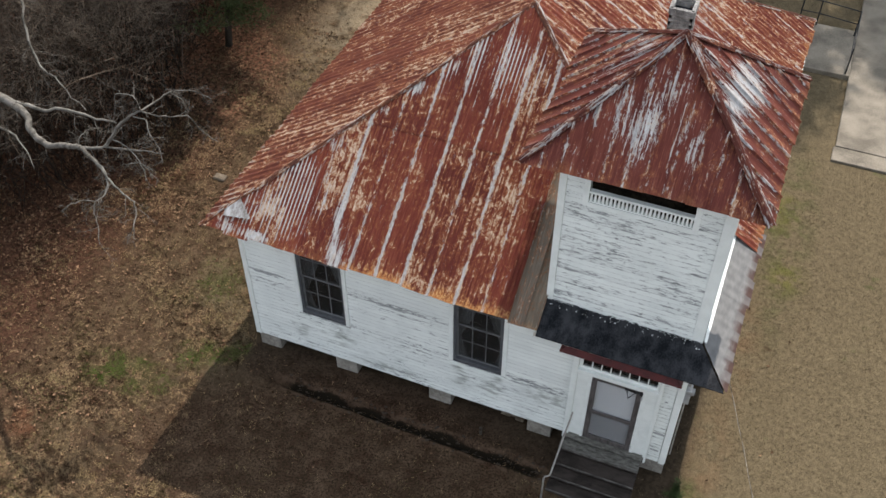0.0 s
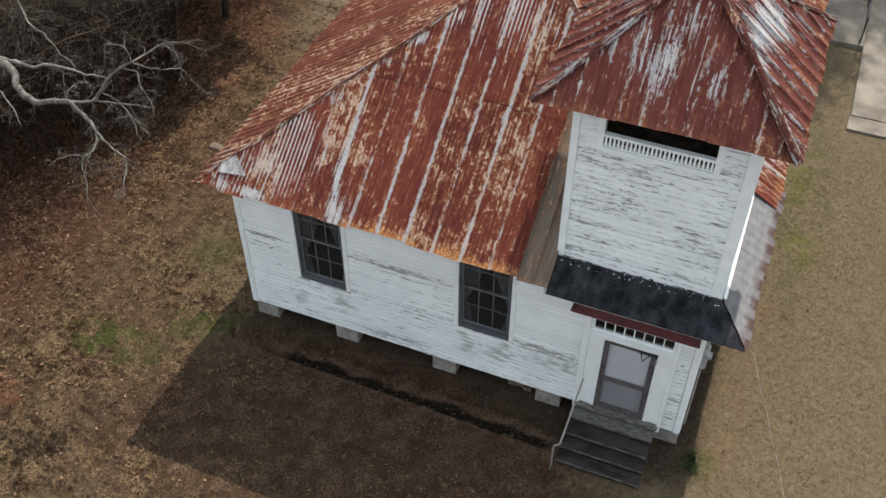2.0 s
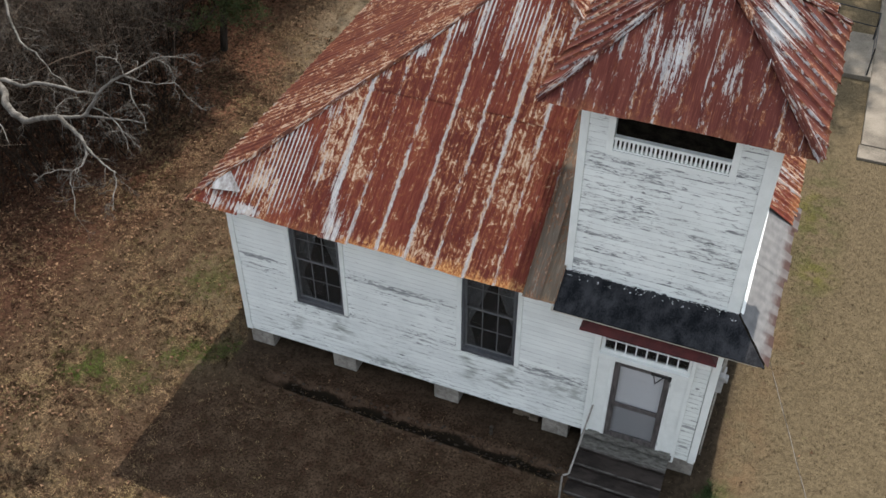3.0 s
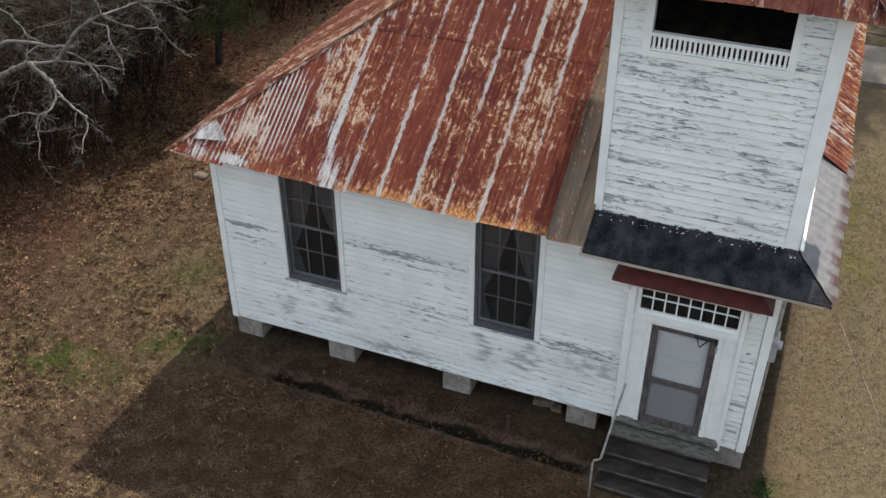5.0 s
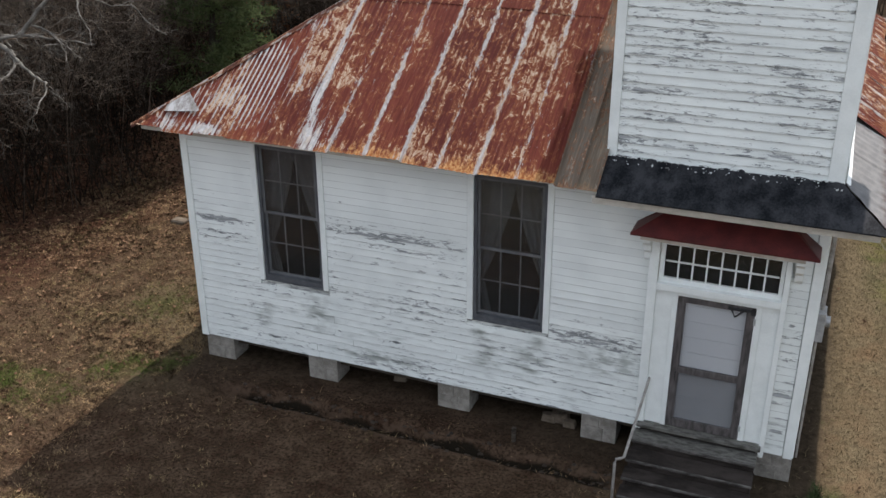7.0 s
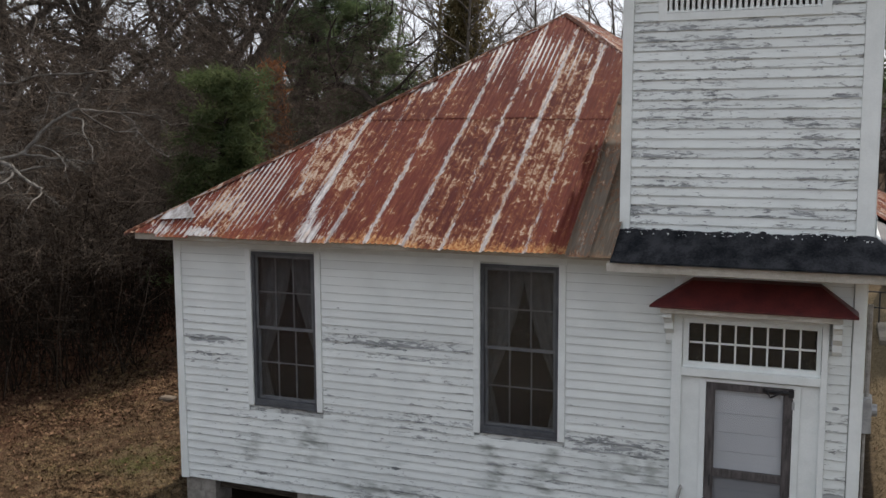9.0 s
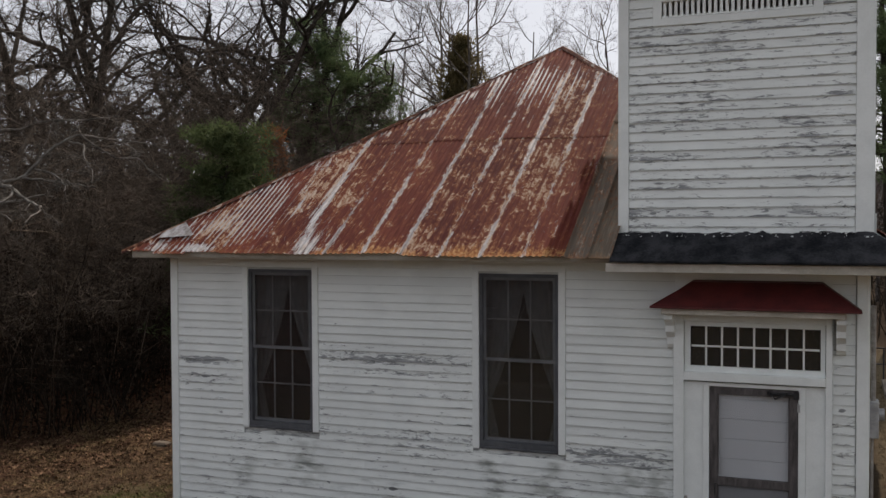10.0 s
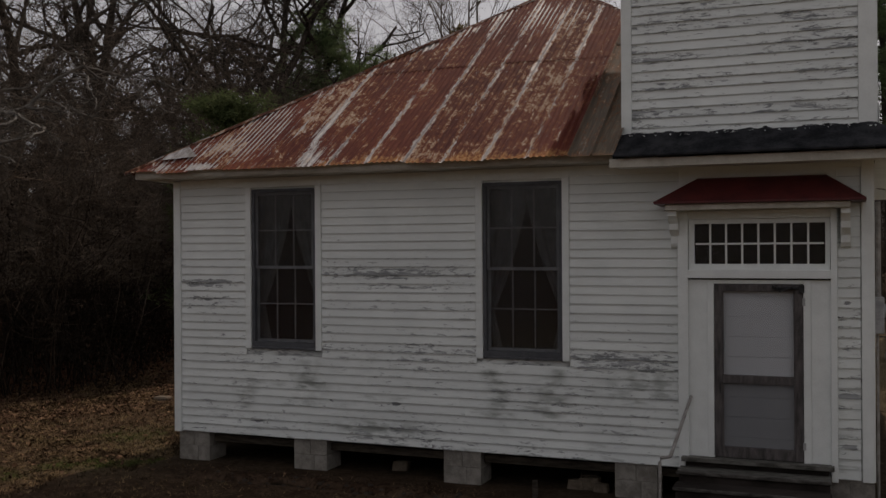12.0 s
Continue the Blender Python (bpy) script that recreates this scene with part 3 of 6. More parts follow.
def clapboards(parent, mat, place, x0, x1, z0, z1, blocked, rng, exposure=0.1145, joint=3.4):
    """Lapped boards; place(a, out, z) turns along, outward and up into the world."""
    rows = round((z1 - z0) / exposure)
    step = (z1 - z0) / rows
    for i in range(rows):
        za, zb = z0 + i * step, z0 + (i + 1) * step
        for a, b in board_spans(x0, x1, za, zb, blocked):
            cuts = [a]
            while b - cuts[-1] > joint * 1.3:
                cuts.append(cuts[-1] + rng.uniform(0.5, 1.0) * joint)
            cuts.append(b)
            for p, q in zip(cuts, cuts[1:]):
                s = Shape()
                o = 0.025 + rng.uniform(-0.003, 0.003)
                d = rng.uniform(-0.004, 0.004)
                e = rng.uniform(-0.004, 0.004)
                p2, q2 = p + 0.0015, q - 0.0015
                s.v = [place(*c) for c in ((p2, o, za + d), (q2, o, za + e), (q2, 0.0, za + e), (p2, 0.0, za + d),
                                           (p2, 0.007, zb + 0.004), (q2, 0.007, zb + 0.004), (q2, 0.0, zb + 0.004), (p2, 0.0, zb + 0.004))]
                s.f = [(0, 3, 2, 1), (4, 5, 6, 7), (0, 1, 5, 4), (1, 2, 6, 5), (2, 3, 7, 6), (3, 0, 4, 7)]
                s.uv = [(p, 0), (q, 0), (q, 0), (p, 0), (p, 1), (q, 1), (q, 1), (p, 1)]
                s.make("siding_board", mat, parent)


def slope(parent, mat, origin, along, up, u_max, low, high, rng, sheet=0.61, tiers=((0.0, 99.0),), pitch=0.076, amp=0.009, rib=False, lift=0.0, name="roof_sheet", per=6):
    """Metal sheets on one roof slope: u runs along the eave, s up the slope between low(u) and high(u)."""
    o, a, v = Vector(origin), Vector(along).normalized(), Vector(up).normalized()
    nrm = a.cross(v)
    count = math.ceil(u_max / sheet - 0.01)
    for t, (s0, s1) in enumerate(tiers):
        for c in range(count):
            u0, u1 = c * sheet, min((c + 1) * sheet + 0.02, u_max)
            sh = Shape()
            if rib:
                us = []
                k = u0
                while k < u1 - 1e-4:
                    us += [(k, 0.030), (k + 0.014, 0.030), (k + 0.022, 0.0)]
                    us += [(min(u1, k + rib) - 0.010, 0.0)]
                    k += rib
                us = [p for p in us if p[0] <= u1]
                us.append((u1, 0.016))
            else:
                m = max(2, round((u1 - u0) / pitch * per))
                us = [(u0 + (u1 - u0) * i / m, amp * math.sin(2 * math.pi * (u0 + (u1 - u0) * i / m) / pitch)) for i in range(m + 1)]
            base = lift + 0.005 * t + 0.0025 * (c % 2) + rng.uniform(0, 0.003)
            curl = rng.uniform(0.0, 0.004 if t else 0.016)
            slip = rng.uniform(-0.035, 0.035)
            last = None
            for u, h in us:
                lo, hi = max(low(u), s0 - 0.1 if t else low(u)), min(high(u), s1)
                lo += slip
                if hi - lo < 0.02:
                    last = None
                    continue
                k = len(sh.v)
                for s in (lo, lo + 0.35 * (hi - lo), hi):
                    z = h + base + (curl if s == lo else 0)
                    sh.v.append(tuple(o + a * u + v * s + nrm * z))
                    sh.uv.append((u, s))
                if last is not None:
                    for r in (0, 1):
                        sh.f.append((last + r, k + r, k + r + 1, last + r + 1))
                last = k
            if sh.f:
                sh.make(name, mat, parent, smooth=True)


def bent(a, b, n, sag, rng):
    """A line from a to b in n pieces, wavering by sag."""
    a, b = Vector(a), Vector(b)
    return [a.lerp(b, i / n) + Vector((rng.uniform(-sag, sag), rng.uniform(-sag, sag), rng.uniform(-sag, sag))) * (0 < i < n) for i in range(n + 1)]


# ---- the church ----
rng = random.Random(4)
GZ = -0.03
X1, DEPTH = 9.42, 10.95
WB, WT = 0.40, 4.03
church = thing("church", (4.7, 5.4, 0.0), "small white weatherboarded wooden church with rusty hipped roof and corner tower", "building")
W1, W2 = (1.31, 2.35, 1.68, 3.89), (4.80, 5.86, 1.66, 3.88)
DOOR = (7.42, 8.99, 0.55, 3.40)
front = wall_boxes(0.0, X1, WB, WT, 0.0, 0.14, [W1, W2, DOOR]).make("front_wall", SIDING, church, "white weatherboarded front wall with peeling paint")
blocked = [(W1[0] - 0.09, W1[1] + 0.09, W1[2] - 0.06, W1[3] + 0.12), (W2[0] - 0.09, W2[1] + 0.09, W2[2] - 0.06, W2[3] + 0.12), (7.30, 9.06, 0.3, 3.46)]
clapboards(front, SIDING, lambda a, o, z: (a, -o, z), 0.10, 9.30, WB, WT - 0.10, blocked, rng)
right = Shape().box(X1 - 0.14, X1, 0.14, DEPTH, WB, WT).make("right_wall", SIDING, church, "white weatherboarded side wall")
clapboards(right, SIDING, lambda a, o, z: (X1 + o, a, z), 0.10, DEPTH - 0.1, WB, WT - 0.1, [], rng, joint=4.5)
Shape().box(0.0, 0.14, 0.14, DEPTH, WB, WT).make("left_wall", SIDING, church)
Shape().box(0.14, X1 - 0.14, DEPTH - 0.14, DEPTH, WB, WT).make("back_wall", SIDING, church)
# near-black lining added so the room behind the panes stays dark
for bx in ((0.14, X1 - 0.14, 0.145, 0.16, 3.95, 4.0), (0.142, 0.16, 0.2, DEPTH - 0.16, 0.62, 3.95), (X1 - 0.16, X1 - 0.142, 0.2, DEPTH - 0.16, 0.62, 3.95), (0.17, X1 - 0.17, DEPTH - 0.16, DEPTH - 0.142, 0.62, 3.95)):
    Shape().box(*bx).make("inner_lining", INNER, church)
for x in (-0.012, X1 - 0.108):
    Shape().box(x, x + 0.12, -0.042, 0.0, WB - 0.02, WT).make("corner_board", TRIM, church, bevel=0.004)
for x in (-0.030, X1):
    Shape().box(x, x + 0.030, 0.0, 0.11, WB - 0.02, WT).make("corner_board", TRIM, church, bevel=0.004)
Shape().box(0.108, 7.30, -0.030, 0.0, WT - 0.10, WT + 0.024).make("frieze_board", TRIM, church, bevel=0.004)
Shape().box(9.06, 9.31, -0.030, 0.0, WT - 0.10, WT).make("frieze_board", TRIM, church, bevel=0.004)
Shape().box(7.30, 9.06, -0.030, 0.0, 3.46, WT).make("frieze_board", TRIM, church, bevel=0.004)
Shape().box(0.14, X1 - 0.14, 0.14, 0.34, WB - 0.16, WB - 0.062).make("sill_beam", DARK_WOOD, church)
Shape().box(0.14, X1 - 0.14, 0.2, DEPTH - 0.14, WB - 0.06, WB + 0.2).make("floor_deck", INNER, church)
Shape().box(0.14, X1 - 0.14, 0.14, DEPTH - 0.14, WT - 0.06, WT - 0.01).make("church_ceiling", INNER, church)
for y in (2.8, 5.5, 8.2):
    Shape().box(0.15, X1 - 0.15, y - 0.1, y + 0.1, WB - 0.26, WB - 0.062).make("girder", DARK_WOOD, church)


def pier(x0, x1, y0, y1, low=0.0):
    p = Shape().box(x0 + 0.02, x1 - 0.02, y0 + 0.02, y1 - 0.02, GZ - 0.25, WB - 0.012 - low).make("pier", BLOCK, church, "old concrete block pier")
    h = (WB - 0.006 - low - GZ) / 2
    for c in range(2):
        z0 = GZ + c * h
        mid = x0 + (x1 - x0) * (0.5 if c else 0.62)
        for a, b in ((x0, mid - 0.002), (mid + 0.002, x1)):
            j = rng.uniform(-0.003, 0.003)
            Shape().box(a, b, y0 + j, y1 + j, z0 + 0.001 - (0.2 if c == 0 else 0), z0 + h - 0.001).make("block", BLOCK, p, bevel=0.004)


for x in (0.04, 1.97, 4.23, 6.50, 8.92):
    pier(x, x + 0.52, 0.012, 0.43)
for y in (2.6, 5.3, 8.0, 10.4):
    for x in (0.04, 3.0, 6.1, 8.92):
        pier(x, x + 0.45, y, y + 0.4, 0.27)

# ---- main roof ----
XL, XR, YF, YB = -0.45, 10.02, -0.58, 11.55
ZE, ZR = 4.13, 7.50
RX, RF, RB = 4.72, 4.45, 6.60
rise = ZR - ZE
runs = {"front": RF - YF, "left": RX - XL, "right": XR - RX, "back": YB - RB}
grade = {k: math.hypot(r, rise) / r for k, r in runs.items()}
roof = Shape()
roof.v = [(XL + 0.3, YF + 0.3, ZE + 0.06), (XR - 0.3, YF + 0.3, ZE + 0.06), (XR - 0.3, YB - 0.3, ZE + 0.06), (XL + 0.3, YB - 0.3, ZE + 0.06), (RX, RF, ZR - 0.13), (RX, RB, ZR - 0.13)]
roof.f = [(0, 1, 4), (1, 2, 5, 4), (2, 3, 5), (3, 0, 4, 5), (0, 3, 2, 1)]
roof = roof.make("roof", DARK_WOOD, church, "rusty corrugated metal hipped roof")


def front_high(u):
    x = XL + u
    w = (x - XL) * runs["front"] / runs["left"] if x < RX else (XR - x) * runs["front"] / runs["right"]
    return max(0.0, w * grade["front"])


def side_high(side, ahead, behind):
    """Height of a side slope, bounded by the two hips; ahead and behind give the distances to the ends."""
    return lambda u: max(0.0, min(runs[side], ahead(u) * runs[side] / runs["front"], behind(u) * runs[side] / runs["back"])) * grade[side]


flat = lambda u: 0.0
slope(roof, ROOF_FRONT, (XL, YF, ZE), (1, 0, 0), (0, runs["front"], rise), 6.55, lambda u: -0.06 * min(1.0, max(0.0, (u - 4.4) / 1.0)), front_high, rng, sheet=0.548, tiers=((0, 3.03), (3.03, 9)), pitch=0.0783, amp=0.009)
slope(roof, TAN_METAL, (XL + 6.55, YF - 0.06, ZE - 0.02), (1, 0, 0), (0, runs["front"], rise), 0.56, flat, lambda u: front_high(u + 6.55), rng, sheet=0.28, rib=0.28, tiers=((0, 3.4), (3.4, 9)))
slope(roof, ROOF_LEFT, (XL, YB, ZE), (0, -1, 0), (runs["left"], 0, rise), YB - YF, flat, side_high("left", lambda u: (YB - YF) - u, lambda u: u), rng, tiers=((0, 3.3), (3.3, 9)), pitch=0.19, amp=0.018, per=8)
slope(roof, ROOF_RIGHT, (XR, YF, ZE), (0, 1, 0), (-runs["right"], 0, rise), YB - YF, lambda u: 0.0 if u > 3.35 else 3.9, side_high("right", lambda u: u, lambda u: (YB - YF) - u), rng, tiers=((0, 3.3), (3.3, 9)), pitch=0.152, amp=0.013, per=8)
slope(roof, ROOF_RIGHT, (XR, YB, ZE), (-1, 0, 0), (0, -runs["back"], rise), XR - XL, flat, lambda u: max(0, min(u / runs["right"], (XR - XL - u) / runs["left"])) * runs["back"] * grade["back"], rng, sheet=0.9, pitch=0.152, amp=0.012)
HIPCAP = roof_metal("hip_cap_metal", deep=(0.05, 0.022, 0.017), mid=(0.11, 0.045, 0.03), pale=(0.40, 0.405, 0.415), zinc=0.12, tan=0.02, laps=0.0, eave=0.0)

HIPCAP_RED = roof_metal("red_hip_cap_metal", deep=(0.045, 0.014, 0.011), mid=(0.085, 0.026, 0.019), pale=(0.30, 0.30, 0.31), zinc=0.125, tan=-0.03, laps=0.0, eave=0.0)


def hip_cap(parent, p, q, width, mat, sag=0.008, length=1.25):
    """Folded strips lapped end to end along a hip or ridge, each a little askew."""
    p, q = Vector(p), Vector(q)
    d = (q - p).normalized()
    side = d.cross(Vector((0, 0, 1))).normalized()
    runs_ = max(2, round((q - p).length / length))
    for k in range(runs_):
        a, b = p.lerp(q, k / runs_), p.lerp(q, min(1.0, (k + 1.06) / runs_))
        a = a + side * rng.uniform(-0.014, 0.014)
        b = b + side * rng.uniform(-0.014, 0.014)
        pts = bent(a, b, 5, sag, rng)
        wl, wr = width * rng.uniform(0.75, 1.2), width * rng.uniform(0.75, 1.2)
        lift = 0.018 + 0.005 * (k % 2)
        s = Shape()
        for i, c in enumerate(pts):
            for o, z in ((-wl, -width * 0.60), (-wl, -width * 0.48), (-0.25 * width, 0.010), (0.25 * width, 0.010), (wr, -width * 0.48), (wr, -width * 0.60)):
                s.v.append(tuple(c + side * (o + rng.uniform(-0.004, 0.004)) + Vector((0, 0, z + lift))))
                s.uv.append((o + 3.1 * k, i * 0.25 + 1.7 * k))
        for i in range(5):
            for j in range(5):
                f = i * 6 + j
                s.f.append((f, f + 1, f + 7, f + 6))
        s.make("hip_cap", mat, parent)


for p, q in (((XL, YF, ZE), (RX, RF, ZR)), ((6.75, 2.55, 6.2), (RX, RF, ZR)), ((RX, RF, ZR), (RX, RB, ZR)), ((XR, YB, ZE), (RX, RB, ZR)), ((XL, YB, ZE), (RX, RB, ZR))):
    hip_cap(roof, p, q, 0.065, HIPCAP)
# a flattened zinc patch at the low corner
_o, _v = Vector((XL, YF, ZE)), Vector((0, runs["front"], rise)).normalized()
_n = Vector((1, 0, 0)).cross(_v)
patch = Shape()
for j in range(4):
    for i in range(8):
        u = 0.43 + 0.57 * i / 7
        low = 0.32 + 0.07 * i / 7
        w = low + max(0.04, min(front_high(u) - 0.05, 0.74 - 1.0 * max(0.0, u - 0.68)) - low) * j / 3
        patch.v.append(tuple(_o + Vector((u, 0, 0)) + _v * min(w, front_high(u) - 0.02) + _n * (0.022 + (0.008 if j == 0 else 0) + rng.uniform(-0.004, 0.004))))
patch.f = [(8 * j + i, 8 * j + i + 1, 8 * j + i + 9, 8 * j + i + 8) for j in range(3) for i in range(7)]
patch.make("patch_sheet", ZINC, roof, "bright flattened zinc patch", smooth=True)
# boxed eaves
Shape().box(XL + 0.12, 6.6, YF + 0.121, -0.045, ZE - 0.075, ZE - 0.055).make("soffit", SOFFIT, church)
Shape().box(XL + 0.12, 6.6, YF + 0.10, YF + 0.12, ZE - 0.058, ZE + 0.035).make("fascia", SOFFIT, church)
Shape().box(XL + 0.12, -0.045, -0.03, YB - 0.03, ZE - 0.082, ZE - 0.06).make("soffit", TRIM, church)
Shape().box(XL + 0.09, XL + 0.11, YF + 0.125, YB - 0.02, ZE - 0.072, ZE + 0.025).make("fascia", SOFFIT, church)
Shape().box(X1 + 0.035, XR - 0.03, 3.4, YB - 0.03, ZE - 0.082, ZE - 0.06).make("soffit", TRIM, church)
Shape().box(XR - 0.032, XR - 0.012, 3.4, YB - 0.02, ZE - 0.085, ZE - 0.03).make("fascia", TRIM, church)

# ---- tower ----
TX0, TX1, TY0, TY1, TT = 6.64, 9.46, -0.04, 2.80, 7.94
BEL = (7.14, 8.84, 6.96, 7.80)
tower = wall_boxes(TX0, TX1, WT + 0.01, TT, TY0, TY0 + 0.12, [BEL]).make("tower_front", SIDING_TOWER, church, "weatherboarded tower front with much flaking paint")
clapboards(tower, SIDING_TOWER, lambda a, o, z: (a, TY0 - o, z), TX0 + 0.11, TX1 - 0.17, 4.36, TT - 0.05, [(BEL[0] - 0.10, BEL[1] + 0.10, BEL[2] - 0.09, 8.2)], rng, joint=6.0)
side = Shape().box(TX1 - 0.12, TX1, TY0 + 0.12, TY1, WT + 0.01, TT).make("tower_side", SIDING_TOWER, church, "weatherboarded tower side")
clapboards(side, SIDING_TOWER, lambda a, o, z: (TX1 + o, a, z), TY0 + 0.12, TY1 - 0.1, 4.36, TT - 0.05, [], rng, joint=6.0)
Shape().box(TX0, TX0 + 0.12, TY0 + 0.12, TY1, WT + 0.01, TT).make("tower_side", SIDING_TOWER, church)
Shape().box(TX0 + 0.12, TX1 - 0.12, TY1 - 0.12, TY1, WT + 0.01, TT).make("tower_back", SIDING_TOWER, church)
Shape().box(TX0 + 0.12, TX1 - 0.12, TY0 + 0.12, TY1 - 0.12, 6.86, 6.92).make("belfry_floor", DARK_WOOD, church)
Shape().box(TX0 - 0.015, TX0 + 0.11, TY0 - 0.042, TY0, 4.34, TT).make("corner_board", TRIM, church, bevel=0.004)
Shape().box(TX1 - 0.17, TX1 + 0.015, TY0 - 0.042, TY0, 4.34, TT).make("corner_board", TRIM, church, bevel=0.004)
Shape().box(TX1, TX1 + 0.03, TY0, TY0 + 0.12, 4.34, TT).make("corner_board", TRIM, church, bevel=0.004)
bel = Shape().box(BEL[0] - 0.10, BEL[0], TY0 - 0.032, TY0, BEL[2] - 0.09, 7.9).box(BEL[1], BEL[1] + 0.10, TY0 - 0.032, TY0, BEL[2] - 0.09, 7.9)
bel = bel.box(BEL[0], BEL[1], TY0 - 0.032, TY0, BEL[2] - 0.09, BEL[2] - 0.005).make("belfry_opening", TRIM, church, "open belfry with low white balustrade")
Shape().box(BEL[0], BEL[1], TY0 - 0.03, TY0 + 0.06, 7.15, 7.20).make("top_rail", TRIM, bel, bevel=0.005)
Shape().box(BEL[0], BEL[1], TY0 - 0.02, TY0 + 0.05, BEL[2], BEL[2] + 0.025).make("bottom_rail", TRIM, bel, bevel=0.004)
for i in range(26):
    x = BEL[0] + 0.035 + i * (BEL[1] - BEL[0] - 0.07) / 25
    Shape().box(x - 0.017, x + 0.017, TY0 - 0.005, TY0 + 0.03, BEL[2] + 0.02, 7.155).make("baluster", TRIM, bel)
# tower roof
HC, HH, HZ, HT = Vector((8.02, 1.37)), 1.95, 7.90, 9.52
hat = Shape()
HI = HH - 0.10
hat.v = [(HC.x - HI, HC.y - HI, HZ + 0.02), (HC.x + HI, HC.y - HI, HZ + 0.02), (HC.x + HI, HC.y + HI, HZ + 0.02), (HC.x - HI, HC.y + HI, HZ + 0.02), (HC.x, HC.y, HT - 0.06)]
hat.f = [(0, 1, 4), (1, 2, 4), (2, 3, 4), (3, 0, 4), (0, 3, 2, 1)]
hat = hat.make("tower_roof", DARK_WOOD, church, "dark red pyramid roof of seamed metal")
gr = math.hypot(HH, HT - HZ) / HH
tri = lambda u: max(0.0, min(u, 2 * HH - u)) * gr
for o, a, up, hm in (((-1, -1), (1, 0, 0), (0, 1), HAT_FRONT), ((1, -1), (0, 1, 0), (-1, 0), HAT_RIGHT), ((1, 1), (-1, 0, 0), (0, -1), HAT_LEFT), ((-1, 1), (0, -1, 0), (1, 0), HAT_LEFT)):
    slope(hat, hm, (HC.x + o[0] * HH, HC.y + o[1] * HH, HZ), a, (up[0] * HH, up[1] * HH, HT - HZ), 2 * HH, flat, tri, rng, sheet=0.65, rib=0.325)
for sx, sy in ((-1, -1), (1, -1), (1, 1), (-1, 1)):
    hip_cap(hat, (HC.x + sx * HH, HC.y + sy * HH, HZ + 0.01), (HC.x, HC.y, HT + 0.02), 0.075, HIPCAP_RED)
# skirt roof round the tower's foot
SK = ((6.66, -0.75, 4.095), (10.05, -0.76, 4.095), (9.47, -0.075, 4.40), (6.62, -0.075, 4.40))
skirt = Shape()
n = 34
for j in range(5):
    for i in range(n + 1):
        lo = Vector(SK[0]).lerp(Vector(SK[1]), i / n)
        hi = Vector(SK[3]).lerp(Vector(SK[2]), i / n)
        p = lo.lerp(hi, j / 4)
        p.z += rng.uniform(-0.006, 0.006) + (rng.uniform(0, 0.03) if j == 4 else 0)
        skirt.v.append(tuple(p))
for j in range(4):
    for i in range(n):
        a = j * (n + 1) + i
        skirt.f.append((a, a + 1, a + n + 2, a + n + 1))
k = len(skirt.v)
skirt.v += [tuple(Vector(p) - Vector((0, 0, 0.02))) for p in SK]
skirt.f += [tuple(range(n, -1, -1)) + (k, k + 1), (k, k + 3, k + 2, k + 1)]
skirt = skirt.make("tarred_skirt_roof", TAR, church, "black tarred skirt roof below the tower")
chips = Shape()
for k in range(260):
    x, y = rng.uniform(6.66, 9.46), rng.choice((-0.085, -0.085, -0.085, rng.uniform(-0.20, -0.085)))
    z = 4.095 + (y + 0.75) / 0.675 * 0.305 + 0.012
    s = rng.uniform(0.003, 0.011)
    chips.box(x, x + s * rng.uniform(0.6, 2.5), y - s, y, z, z + s)
chips.make("paint_chips", TRIM, skirt, "white paint chips stuck in the tar")["kind"] = "stuff"
_k = Nodes("silver_skirt_metal", 0.75, 0.0, 0.2)
_u = _k.uv()
_f = _k.noise(_k.scaled(_u, (4, 9, 1)), 1.0, 5)
_w = _k.step(_k.math("ADD", _k.math("SINE", _k.math("MULTIPLY", _k.sep(_u)[0], 2 * math.pi / 0.47)), _k.math("MULTIPLY", _f, 1.2)), 0.25, 0.75)
_e = _k.math("MULTIPLY", _k.step(_k.math("ADD", _k.sep(_u)[1], _k.math("MULTIPLY", _f, 0.22)), 0.36, 0.14), _k.math("ADD", _k.math("MULTIPLY", _w, 0.5), 0.45))
_k.put("Base Color", _k.mix(_e, _k.mix(_k.step(_f, 0.3, 0.7), (0.125, 0.125, 0.128), (0.165, 0.165, 0.165)), (0.050, 0.024, 0.019)))
_k.bump(_f, 0.3, 0.004)
ROOF_SKIRT = _k.mat
sk = Shape().prism([(10.04, -0.74, 4.05), (10.08, 3.35, 4.03), (9.47, 3.35, 4.36), (9.47, -0.04, 4.36)], (0, 0, -0.03)).make("side_skirt_roof", DARK_WOOD, church, "silver coated side skirt roof with rusty edge")
L = math.hypot(0.62, 0.325)
slope(sk, ROOF_SKIRT, (10.09, -0.76, 4.08), (0, 1, 0), (-0.62, 0, 0.325), 4.15, flat, lambda u: min(L, u / 0.76 * L), rng, sheet=0.69, pitch=0.23, amp=0.005)
Shape().prism([(9.497, -0.02, 4.40), (9.497, 3.2, 4.40), (9.497, 3.2, 4.62), (9.497, -0.02, 4.62)], (0.010, 0, 0)).prism([(9.508, -0.02, 4.402), (9.508, 3.2, 4.402), (9.56, 3.2, 4.36), (9.56, -0.02, 4.36)], (0, 0, 0.006)).make("flashing", TRIM, church, "bright white flashing strip")
Shape().box(6.60, 9.95, -0.665, -0.64, 3.96, 4.06).make("fascia", SOFFIT, church, bevel=0.003)
Shape().box(6.60, 9.95, -0.638, -0.045, 3.985, 4.0).make("soffit", TRIM, church)
Shape().box(9.925, 9.95, -0.638, 3.38, 3.96, 4.02).make("fascia", TRIM, church, bevel=0.003)
